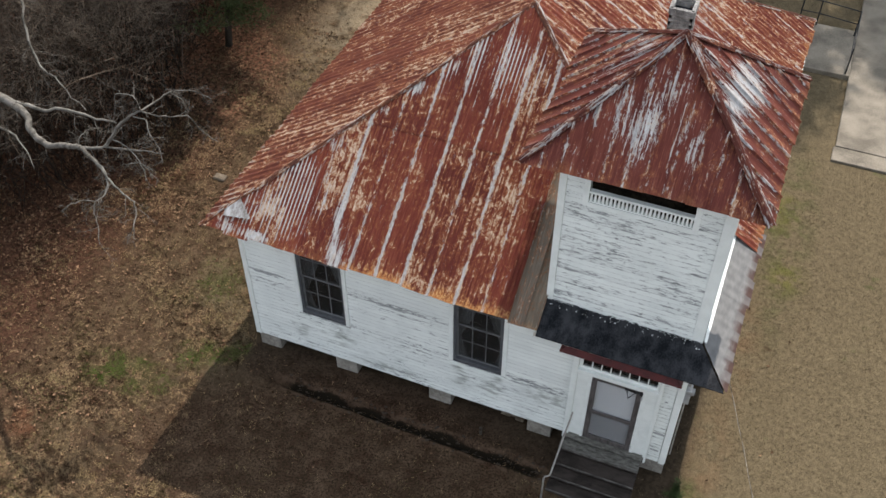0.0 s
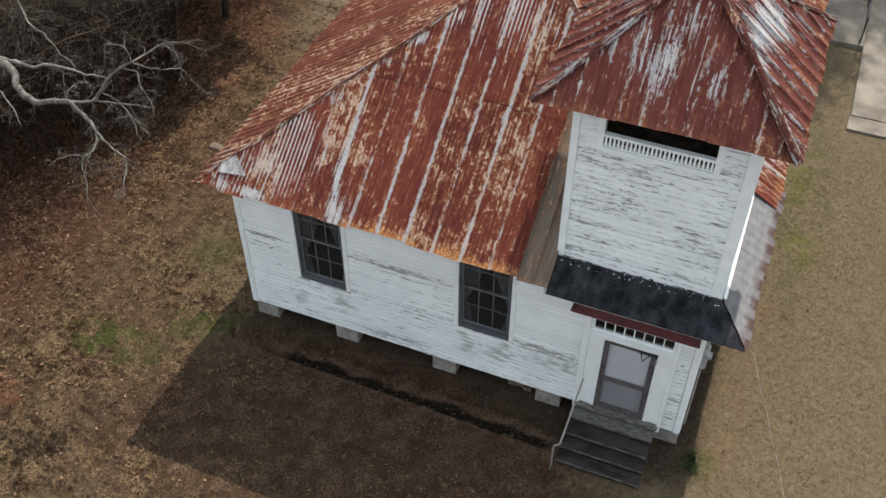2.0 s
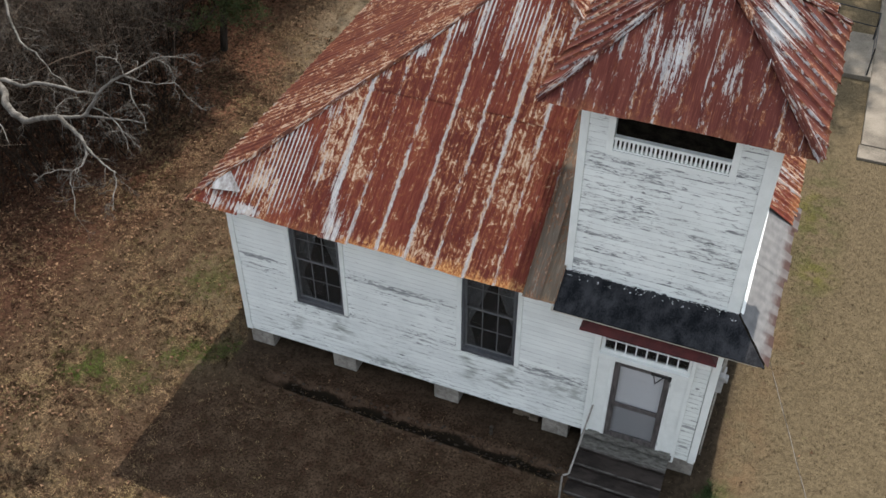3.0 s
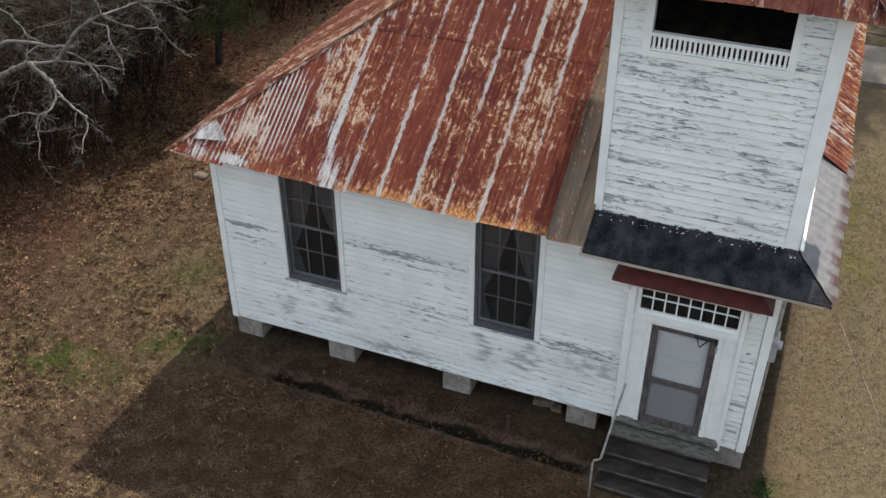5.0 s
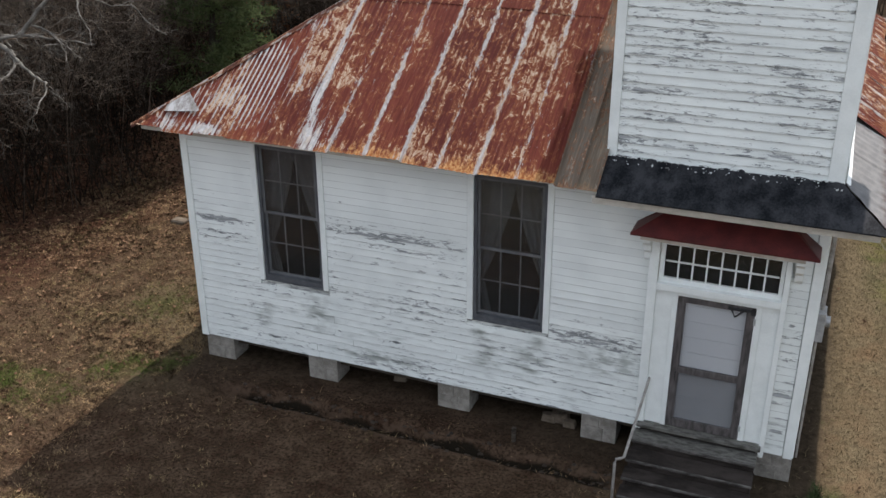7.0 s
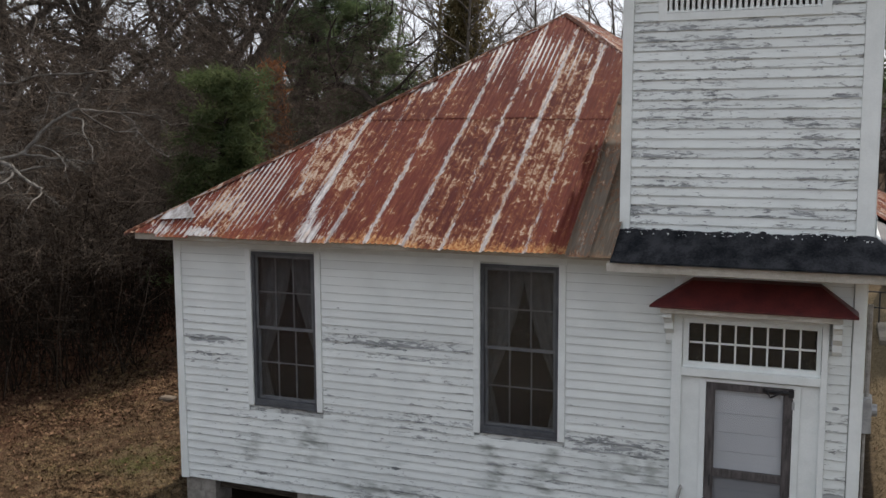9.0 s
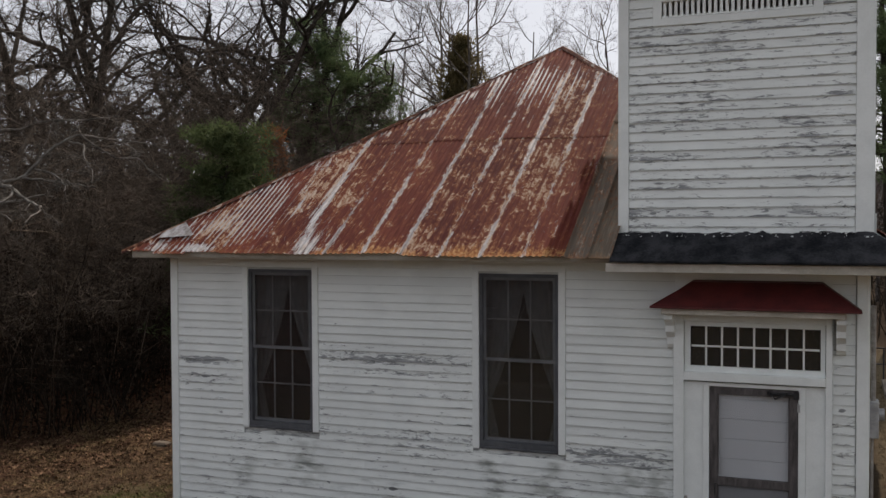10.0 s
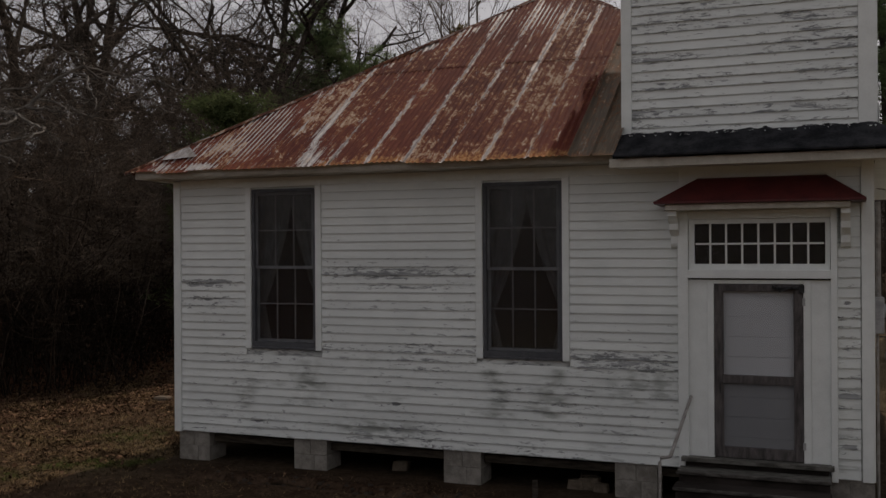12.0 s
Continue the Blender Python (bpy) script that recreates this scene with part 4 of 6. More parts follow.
Shape().box(X1 + 0.045, 9.924, -0.03, 3.38, 3.985, 4.0).make("soffit", TRIM, church)
# chimney behind the tower
CH = (7.31, 7.75, 4.30, 4.76)
chim = Shape().box(CH[0] + 0.02, CH[1] - 0.02, CH[2] + 0.02, CH[3] - 0.02, 5.0, 7.90).make("chimney", CHIMNEY_BRICK, church, "pale limewashed brick chimney")
bricks = Shape()
for c in range(41):
    z = 5.1 + c * 0.073
    o = 0.02 if c > 38 else 0.0
    for s0, s1, along in ((CH[0], CH[1], 0), (CH[2], CH[3], 1)):
        k = 0.0 if c % 2 else -0.11
        while k < 0.44:
            a, b = max(0, k + 0.005), min(0.44, k + 0.215)
            if b - a > 0.03:
                for far in (0, 1):
                    if along == 0:
                        y = (CH[2] - o, CH[2] + 0.05) if not far else (CH[3] - 0.05, CH[3] + o)
                        bricks.box(CH[0] + a, CH[0] + b, *y, z, z + 0.064)
                    else:
                        x = (CH[0] - o, CH[0] + 0.05) if not far else (CH[1] - 0.05, CH[1] + o)
                        bricks.box(*x, CH[2] + a, CH[2] + b, z, z + 0.064)
            k += 0.22
bricks.make("brickwork", CHIMNEY_BRICK, chim)
# black plate stands in for the shaded depth of the flue
Shape().box(CH[0] + 0.06, CH[1] - 0.06, CH[2] + 0.06, CH[3] - 0.06, 7.901, 7.91).make("flue", TAR, chim, "black plate for the flue's dark depth")


# ---- windows, door and awning ----
def window(w, label):
    x0, x1, z0, z1 = w
    win = Shape().box(x0 - 0.09, x1 + 0.09, -0.036, 0.0, z1 + 0.03, z1 + 0.12).make("window", TRIM, church, label, bevel=0.003)
    for xa in (x0 - 0.09, x1):
        Shape().box(xa, xa + 0.09, -0.04, 0.0, z0 - 0.045, z1 + 0.03).make("casing", TRIM, win, bevel=0.003)
    Shape().box(x0 + 0.002, x1 - 0.002, -0.034, 0.0, z0 - 0.045, z0 - 0.02).make("sill", FRAME_GREY, win, bevel=0.005)
    fr = Shape().box(x0, x0 + 0.045, -0.012, 0.12, z0 - 0.018, z1).box(x1 - 0.045, x1, -0.012, 0.12, z0 - 0.018, z1)
    fr.box(x0 + 0.045, x1 - 0.045, -0.012, 0.12, z1 - 0.045, z1).box(x0 + 0.045, x1 - 0.045, -0.016, 0.12, z0 - 0.018, z0 + 0.05)
    fr.make("frame", FRAME_GREY, win, "grey painted frame")
    zm = (z0 + z1) / 2
    a, b = x0 + 0.046, x1 - 0.046
    for za, zb, y in ((z0 + 0.052, zm + 0.02, 0.055), (zm - 0.02, z1 - 0.047, 0.02)):
        s = Shape().box(a, a + 0.04, y, y + 0.03, za, zb).box(b - 0.04, b, y, y + 0.03, za, zb)
        s.box(a + 0.04, b - 0.04, y, y + 0.03, za, za + 0.04).box(a + 0.04, b - 0.04, y, y + 0.03, zb - 0.035, zb)
        iw, ih = (b - a - 0.08) / 3, (zb - za - 0.075) / 2
        for i in (1, 2):
            x = a + 0.04 + i * iw
            s.box(x - 0.008, x + 0.008, y + 0.002, y + 0.028, za + 0.04, zb - 0.035)
        z = za + 0.04 + ih
        for i in range(3):
            x = a + 0.04 + i * iw
            s.box(x + (0.009 if i else 0), x + iw - (0.009 if i < 2 else 0), y + 0.004, y + 0.026, z - 0.008, z + 0.008)
        s.make("sash", SASH, win)
        for i in range(3):
            for j in range(2):
                x, q = a + 0.04 + i * iw, za + 0.04 + j * ih
                g = Shape().box(x + 0.003, x + iw - 0.003, y + 0.013, y + 0.016, q + 0.003, q + ih - 0.003).make("pane", GLASS, win)
                g.visible_shadow = False


SASH = simple("grey_sash_paint", (0.092, 0.096, 0.103), (0.150, 0.154, 0.160), 5.0, 0.5)
window(W1, "tall twelve-pane sash window with grey frame")
window(W2, "tall twelve-pane sash window with grey frame")


def curtain(x_side, x_mid, z0, z1, label):
    """A tied-back curtain: wide at the top, drawn to its side near the bottom."""
    s = Shape()
    rows, cols = 18, 24
    for j in range(rows + 1):
        t = j / rows
        z = z1 - (z1 - z0) * t
        w = 1.0 - 0.78 * min(1, t / 0.72) ** 1.5 if t < 0.72 else 0.22 + 0.25 * ((t - 0.72) / 0.28)
        for i in range(cols + 1):
            u = i / cols
            x = x_side + (x_mid - x_side) * u * w
            s.v.append((x, 0.19 + 0.022 * math.sin(u * 26 + 1.5 * t), z))
    for j in range(rows):
        for i in range(cols):
            a = j * (cols + 1) + i
            s.f.append((a, a + 1, a + cols + 2, a + cols + 1))
    return tagged(s.make("curtain", CURTAIN, smooth=True), label, "curtain", "curtains in the windows")


for w in (W1, W2):
    m = (w[0] + w[1]) / 2
    for sx in (w[0] - 0.05, w[1] + 0.05):
        c = curtain(sx, m + (0.03 if sx < m else -0.03), w[2] - 0.1, w[3] + 0.02, "pale net curtain tied back inside window")
        Shape().tube([(min(sx, m), 0.19, w[3] + 0.03), (max(sx, m), 0.19, w[3] + 0.03)], 0.012).make("curtain_rod", GREY_METAL, c)

entry = Shape().box(7.42, 8.99, -0.035, 0.13, 3.36, 3.459).make("doorway", TRIM, church, "white panelled doorway with transom light", bevel=0.004)
Shape().box(7.42, 8.99, -0.070, 0.13, 2.668, 2.765).make("transom_bar", TRIM, entry, bevel=0.004)
for xa, xb in ((7.30, 7.42), (8.99, 9.06)):
    Shape().box(xa, xb, -0.045, 0.098, WB - 0.02, 3.459).make("pilaster", TRIM, entry, bevel=0.004)
# panels and casing stop 2 cm short: the slit draws the bar's shadow line
Shape().box(7.42, 7.64, 0.0, 0.05, 0.55, 2.648).make("side_panel", TRIM, entry, bevel=0.003)
Shape().box(8.78, 8.99, 0.0, 0.05, 0.55, 2.648).make("side_panel", TRIM, entry, bevel=0.003)
for bx in ((7.64, 7.71, -0.02, 0.05, 0.55, 2.648), (8.70, 8.78, -0.02, 0.05, 0.55, 2.648), (7.71, 8.70, -0.02, 0.05, 2.605, 2.648)):
    Shape().box(*bx).make("door_casing", TRIM, entry, bevel=0.003)
Shape().box(7.34, 9.02, -0.13, 0.10, 0.515, 0.568).make("threshold", STEP_WORN, entry, bevel=0.006)
# transom
tx0, tx1, tz0, tz1 = 7.49, 8.935, 2.835, 3.305
t = Shape().box(7.425, tx0, 0.0, 0.04, 2.762, 3.358).box(tx1, 8.985, 0.0, 0.04, 2.762, 3.358).box(tx0, tx1, 0.0, 0.04, 2.762, tz0).box(tx0, tx1, 0.0, 0.04, tz1, 3.358)
cw, ch = (tx1 - tx0) / 8, (tz1 - tz0) / 2
for i in range(1, 8):
    t.box(tx0 + i * cw - 0.011, tx0 + i * cw + 0.011, 0.006, 0.034, tz0, tz1)
for i in range(8):
    t.box(tx0 + i * cw + 0.0115, tx0 + (i + 1) * cw - 0.0115, 0.008, 0.032, tz0 + ch - 0.011, tz0 + ch + 0.011)
t.make("transom_frame", TRIM, entry)
for i in range(8):
    for j in range(2):
        g = Shape().box(tx0 + i * cw + 0.012, tx0 + (i + 1) * cw - 0.012, 0.018, 0.021, tz0 + j * ch + 0.012, tz0 + (j + 1) * ch - 0.012).make("pane", GLASS, entry)
        g.visible_shadow = False
# screen door with the plain door behind it
dx0, dx1, dz0, dz1 = 7.715, 8.695, 0.575, 2.60
door = Shape().box(dx0 + 0.085, dx1 - 0.085, -0.012, 0.022, 1.44, 1.54).make("screen_door", DOOR_BROWN, church, "closed weathered grey-brown screen door over a white door", bevel=0.004)
for xa in (dx0, dx1 - 0.085):
    Shape().box(xa, xa + 0.085, -0.012, 0.022, dz0, dz1).make("stile", DOOR_BROWN, door, bevel=0.004)
for za, zb in ((dz0, dz0 + 0.13), (dz1 - 0.085, dz1)):
    Shape().box(dx0 + 0.085, dx1 - 0.085, -0.012, 0.022, za, zb).make("rail", DOOR_BROWN, door, bevel=0.004)
for za, zb in ((dz0 + 0.13, 1.44), (1.54, dz1 - 0.085)):
    Shape().box(dx0 + 0.085, dx1 - 0.085, 0.006, 0.008, za, zb).make("screen", SCREEN if za > 1.5 else SCREEN_LOW, door)
    for f in (dx0 + 0.085, dx1 - 0.103):
        Shape().box(f, f + 0.018, -0.004, 0.006, za, zb).make("bead", DOOR_BROWN, door)
s = Shape().box(dx0 + 0.02, dx1 - 0.02, 0.07, 0.075, dz0, dz1)
z = dz0
while z < dz1 - 0.05:
    h = min(0.235, dz1 - z)
    s.box(dx0 + 0.02, dx1 - 0.02, 0.05, 0.0701, z + 0.002, z + h - 0.002)
    z += h
s.make("inner_door", DOOR_WHITE, door, "dull white boarded inner door")
Shape().tube([(8.42, -0.03, 2.555), (8.66, -0.03, 2.555)], 0.018, 8).box(8.36, 8.39, -0.05, -0.012, 2.545, 2.585).box(8.65, 8.71, -0.045, -0.012, 2.505, 2.595).tube([(8.40, -0.03, 2.555), (8.46, -0.20, 2.525), (8.58, -0.03, 2.565)], 0.013, 6).make("door_closer", BLACK_METAL, door, "black door closer")
Shape().box(8.69, 8.72, -0.035, -0.012, 2.36, 2.45).make("hinge", GREY_METAL, door)
Shape().box(8.69, 8.72, -0.035, -0.012, 0.72, 0.80).make("hinge", GREY_METAL, door)
Shape().tube([(7.78, -0.012, 1.45), (7.78, -0.045, 1.45), (7.78, -0.045, 1.33), (7.78, -0.012, 1.33)], 0.008).make("door_handle", BLACK_METAL, door)

entry.location = door.location = (0.0, -0.10, 0.0)

a0, a1, at0, at1 = 7.08, 9.36, 7.52, 8.95
aw = Shape()
aw.v = [(a0, -0.50, 3.56), (a1, -0.50, 3.56), (a1, -0.035, 3.545), (a0, -0.035, 3.545), (at0, -0.16, 3.83), (at1, -0.16, 3.83), (at1, -0.035, 3.85), (at0, -0.035, 3.85),
        (a0, -0.50, 3.535), (a1, -0.50, 3.535), (a1, -0.035, 3.525), (a0, -0.035, 3.525)]
aw.f = [(0, 1, 5, 4), (1, 2, 6, 5), (4, 5, 6, 7), (3, 0, 4, 7), (0, 8, 9, 1), (1, 9, 10, 2), (3, 11, 8, 0), (8, 11, 10, 9), (2, 10, 11, 3), (2, 3, 7, 6)]
awning = aw.make("door_awning", AWNING_RED, church, "small hipped red metal awning over door")
Shape().box(7.20, 9.20, -0.435, -0.05, 3.462, 3.53).make("awning_frame", SOFFIT, awning, bevel=0.006)


def bracket(x):
    """A scrolled wooden bracket under the awning."""
    prof = [(-0.03, 3.46), (-0.36, 3.46), (-0.37, 3.40), (-0.30, 3.36), (-0.25, 3.31), (-0.24, 3.24), (-0.18, 3.20), (-0.13, 3.16), (-0.12, 3.08), (-0.09, 3.04), (-0.03, 3.02)]
    Shape().prism([(x - 0.05, y, z) for y, z in prof], (0.10, 0, 0)).make("bracket", TRIM, awning, "scrolled white bracket")


bracket(7.27)
bracket(9.15)

# ---- steps and rail ----
steps = thing("wooden_steps", (8.15, -0.8, 0.0), "weathered dark wooden steps with flaking paint before the door", "steps")
treads = ((0.45, -0.15, -0.47), (0.33, -0.44, -0.78), (0.21, -0.75, -1.04), (0.09, -1.01, -1.29))
Shape().box(7.38, 8.96, -0.155, -0.125, 0.405, 0.513).make("riser", STEP_WOOD, steps)
for z, ya, yb in treads:
    Shape().box(7.32, 8.99, yb + 0.03, ya, z - 0.04, z).make("tread", STEP_WORN if z > 0.4 else STEP_WOOD, steps, bevel=0.006)
    Shape().box(7.32, 8.99, yb, yb + 0.0295, z - 0.038, z + rng.uniform(0.001, 0.004)).make("nosing", STEP_EDGE, steps, "worn paler nosing", bevel=0.008)
    Shape().box(7.38, 8.94, yb + 0.035, yb + 0.06, z - 0.125, z - 0.041).make("riser", STEP_WOOD, steps)
for x in (7.345, 8.935):
    Shape().prism([(x, -0.12, GZ - 0.1), (x, -1.25, GZ - 0.1), (x, -1.25, 0.045), (x, -1.0, 0.045), (x, -0.98, 0.165), (x, -0.74, 0.165), (x, -0.72, 0.285), (x, -0.44, 0.285), (x, -0.42, 0.405), (x, -0.12, 0.405)], (0.04, 0, 0)).make("stringer", STEP_WOOD, steps)
rail = thing("handrail", (7.38, -0.8, 0.0), "bent white-painted pipe handrail beside the steps", "handrail")
Shape().tube([(7.45, -0.02, 1.27), (7.44, -0.10, 1.26), (7.40, -1.38, 0.80), (7.36, -1.42, 0.795), (7.31, -1.45, 0.79), (7.30, -1.46, 0.74), (7.30, -1.47, GZ - 0.1)], 0.019, 8).make("pipe", PIPE_WHITE, rail, smooth=True)
Shape().box(7.41, 7.49, -0.055, -0.045, 1.22, 1.32).make("wall_plate", PIPE_WHITE, rail)

# ---- electric service on the side wall ----
meter = thing("electric_meter", (9.5, 0.5, 2.0), "grey electric meter box with conduit on church wall", "meter box")
Shape().box(9.452, 9.56, 0.36, 0.64, 2.02, 2.44).make("box", GREY_METAL, meter, bevel=0.01)
Shape().tube([(9.56, 0.5, 2.28), (9.62, 0.5, 2.28)], 0.075, 14).make("meter_dial", GREY_METAL, meter)
Shape().tube([(9.50, 0.5, 2.44), (9.50, 0.5, 3.55)], 0.028, 8).make("conduit", PIPE_WHITE, meter)
Shape().tube([(9.49, 0.46, 2.02), (9.49, 0.46, 0.1)], 0.016, 8).make("conduit", PIPE_WHITE, meter)


# ---- trees and woods ----
def fast_mesh(name, verts, faces, mat, smooth=False):
    """A mesh from arrays of vertices and of triangles or quads."""
    verts, faces = np.asarray(verts, dtype=np.float32), np.asarray(faces, dtype=np.int32)
    me = bpy.data.meshes.new(name)
    me.vertices.add(len(verts))
    me.vertices.foreach_set("co", verts.ravel())
    me.loops.add(faces.size)
    me.loops.foreach_set("vertex_index", faces.ravel())
    me.polygons.add(len(faces))
    me.polygons.foreach_set("loop_start", np.arange(0, faces.size, faces.shape[1], dtype=np.int32))
    me.update(calc_edges=True)
    me.validate()
    me.materials.append(mat)
    if smooth:
        me.shade_smooth()
    return me


class Wood:
    """Tubes gathered into arrays: quads only."""

    def __init__(self):
        self.v, self.f, self.fine, self.stout = [], [], None, 1.0

    def tube(self, pts, radii, sides):
        k0, n = len(self.v), len(pts)
        d = pts[-1] - pts[0]
        d.normalize()
        a = d.cross(Vector((0.31, 0.17, 0.93)) if abs(d.z) < 0.9 else Vector((1, 0.2, 0)))
        a.normalize()
        b = d.cross(a)
        ring = [a * math.cos(2 * math.pi * j / sides) + b * math.sin(2 * math.pi * j / sides) for j in range(sides)]
        for p, r in zip(pts, radii):
            for w in ring:
                self.v.append((p.x + w.x * r, p.y + w.y * r, p.z + w.z * r))
        for i in range(n - 1):
            q = k0 + i * sides
            for j in range(sides):
                m = (j + 1) % sides
                self.f.append((q + j, q + m, q + sides + m, q + sides + j))


def wander(p, d, length, n, bend, lift, r):
    """A crooked line of n pieces that turns by bend and rises by lift."""
    pts = [p.copy()]
    d = d.normalized()
    for i in range(n):
        d = (d + Vector((r.gauss(0, bend), r.gauss(0, bend), r.gauss(0, bend) + lift))).normalized()
        pts.append(pts[-1] + d * (length / n))
    return pts


def grow(trunk, crown, pts, r0, r1, level, spec, r):
    """Draws one limb and grows the next ones from it."""
    n = len(pts) - 1
    radii = [r0 + (r1 - r0) * i / n for i in range(n + 1)]
    (trunk if level == 0 else crown.fine if crown.fine and level > 2 else crown).tube(pts, radii, (8, 6, 4, 3, 3)[level])
    if level >= len(spec):
        return
    count, ratio, spread, bend, lift, first = spec[level]
    total = sum((pts[i + 1] - pts[i]).length for i in range(n))
    for c in range(count):
        t = first + (1 - first) * (c + r.random()) / count
        i = min(n - 1, int(t * n))
        q = pts[i].lerp(pts[i + 1], t * n - i)
        d = (pts[i + 1] - pts[i]).normalized()
        side = Vector((r.gauss(0, 1), r.gauss(0, 1), r.gauss(0, 0.7)))
        side = (side - d * side.dot(d)).normalized()
        way = d * (1 - spread) + side * spread
        length = total * ratio * r.uniform(0.55, 1.15) * (1.15 - 0.5 * t)
        rr = max(0.0035, min(radii[i] * 0.62, crown.stout * (0.02 * length + 0.004)))
        grow(trunk, crown, wander(q, way, length, (9, 7, 5, 3, 2)[level], bend, lift, r), rr, max(0.0025, rr * 0.3), level + 1, spec, r)


OAK = ((9, 0.60, 0.66, 0.30, 0.08, 0.28), (8, 0.55, 0.62, 0.32, 0.04, 0.2), (6, 0.55, 0.62, 0.30, 0.0, 0.15), (5, 0.6, 0.6, 0.28, 0.0, 0.1))
SLIM = ((14, 0.34, 0.60, 0.14, 0.10, 0.35), (6, 0.52, 0.55, 0.18, 0.07, 0.2), (6, 0.55, 0.55, 0.2, 0.03, 0.15), (4, 0.6, 0.5, 0.2, 0.0, 0.1))


def bare_tree(seed, height, radius, spec, lean=(0, 0), bark=None, label="", place=(0, 0, 0)):
    r = random.Random(seed)
    trunk, crown = Wood(), Wood()
    crown.stout = 1.45 if spec is OAK else 1.0
    pts = wander(Vector((0, 0, -0.3)), Vector((lean[0], lean[1], 1)), height, 9, 0.13 if spec is OAK else 0.07, 0.06, r)
    grow(trunk, crown, pts, radius, radius * 0.16, 0, spec, r)
    tree = thing("bare_tree", place, label or "leafless deciduous tree with crooked dark branches in the woods", "tree", "bare trees in the woods")
    for nm, w, m in (("trunk", trunk, bark or BARK), ("crown", crown, bark or BARK)):
        ob = new(nm, fast_mesh(nm, w.v, w.f, m, True))
        ob.parent = tree
    return tree


def blades(r, centre, size, count, out, length, width, faces, droop=0.0):
    """A tuft of thin leaves about a point."""
    for _ in range(count):
        d = Vector((r.gauss(0, 1), r.gauss(0, 1), r.gauss(0, 0.8) + out - droop)).normalized()
        s = d.cross(Vector((r.gauss(0, 1), r.gauss(0, 1), r.gauss(0, 1)))).normalized() * width
        c = centre + Vector((r.gauss(0, size), r.gauss(0, size), r.gauss(0, size * 0.7)))
        k = len(faces[0])
        e = c + d * length * r.uniform(0.6, 1.2)
        faces[0].extend((tuple(c - s), tuple(c + s), tuple(e)))
        faces[1].append((k, k + 1, k + 2))


def pine_tree(seed, height, radius, low, place, label, lean=0.0, mat=NEEDLE):
    r = random.Random(seed)
    trunk, crown, leaf = Wood(), Wood(), ([], [])
    pts = wander(Vector((0, 0, -0.3)), Vector((lean, 0, 1)).normalized(), height, 8, 0.03, 0.05, r)
    trunk.tube(pts, [radius * (1 - 0.85 * i / 8) for i in range(9)], 8)
    for i in range(int(height * 11)):
        t = low + (1 - low) * r.random() ** 0.9
        k = min(7, int(t * 8))
        p = pts[k].lerp(pts[k + 1], t * 8 - k)
        w = 2 * math.pi * r.random()
        reach = height * (0.24 - 0.17 * t) * r.uniform(0.6, 1.1) + 0.3
        b = wander(p, Vector((math.cos(w), math.sin(w), 0.15)), reach, 4, 0.12, 0.06, r)
        crown.tube(b, [0.03, 0.025, 0.02, 0.012, 0.006], 4)
        for j in range(9):
            c = b[min(4, 2 + j // 3)] + Vector((r.gauss(0, 0.18), r.gauss(0, 0.18), r.gauss(0, 0.12)))
            blades(r, c, 0.12, 28, 0.25, 0.27, 0.016, leaf)
    tree = thing("pine_tree", place, label, "tree")
    for nm, me in (("trunk", fast_mesh("trunk", trunk.v, trunk.f, BARK, True)), ("branchwork", fast_mesh("branchwork", crown.v, crown.f, BARK)), ("needles", fast_mesh("needles", leaf[0], leaf[1], mat))):
        new(nm, me).parent = tree
    return tree


def cedar_tree(seed, height, wide, place, label, mat):
    r = random.Random(seed)
    trunk, leaf = Wood(), ([], [])
    trunk.tube(wander(Vector((0, 0, -0.3)), Vector((0, 0, 1)), height * 0.95, 6, 0.02, 0.05, r), [0.16, 0.14, 0.12, 0.1, 0.07, 0.04, 0.01], 7)
    for i in range(900):
        t = 0.08 + 0.92 * r.random()
        w = 2 * math.pi * r.random()
        lobe = 0.72 + 0.28 * math.sin(3 * w + 9 * t) + r.uniform(-0.25, 0.2)
        reach = wide * (1 - t) ** 0.6 * lobe * r.uniform(0.45, 1.0)
        c = Vector((math.cos(w) * reach, math.sin(w) * reach, height * t + 0.25 * reach))
        blades(r, c, 0.16, 16, 0.7, 0.30, 0.035, leaf)
        if i % 3 == 0:
            trunk.tube([Vector((0, 0, height * t * 0.95)), c], [0.02, 0.006], 3)
    tree = thing("cedar_tree", place, label, "tree")
    for nm, me in (("trunk", fast_mesh("trunk", trunk.v, trunk.f, BARK)), ("foliage", fast_mesh("foliage", leaf[0], leaf[1], mat))):
        new(nm, me).parent = tree
    return tree


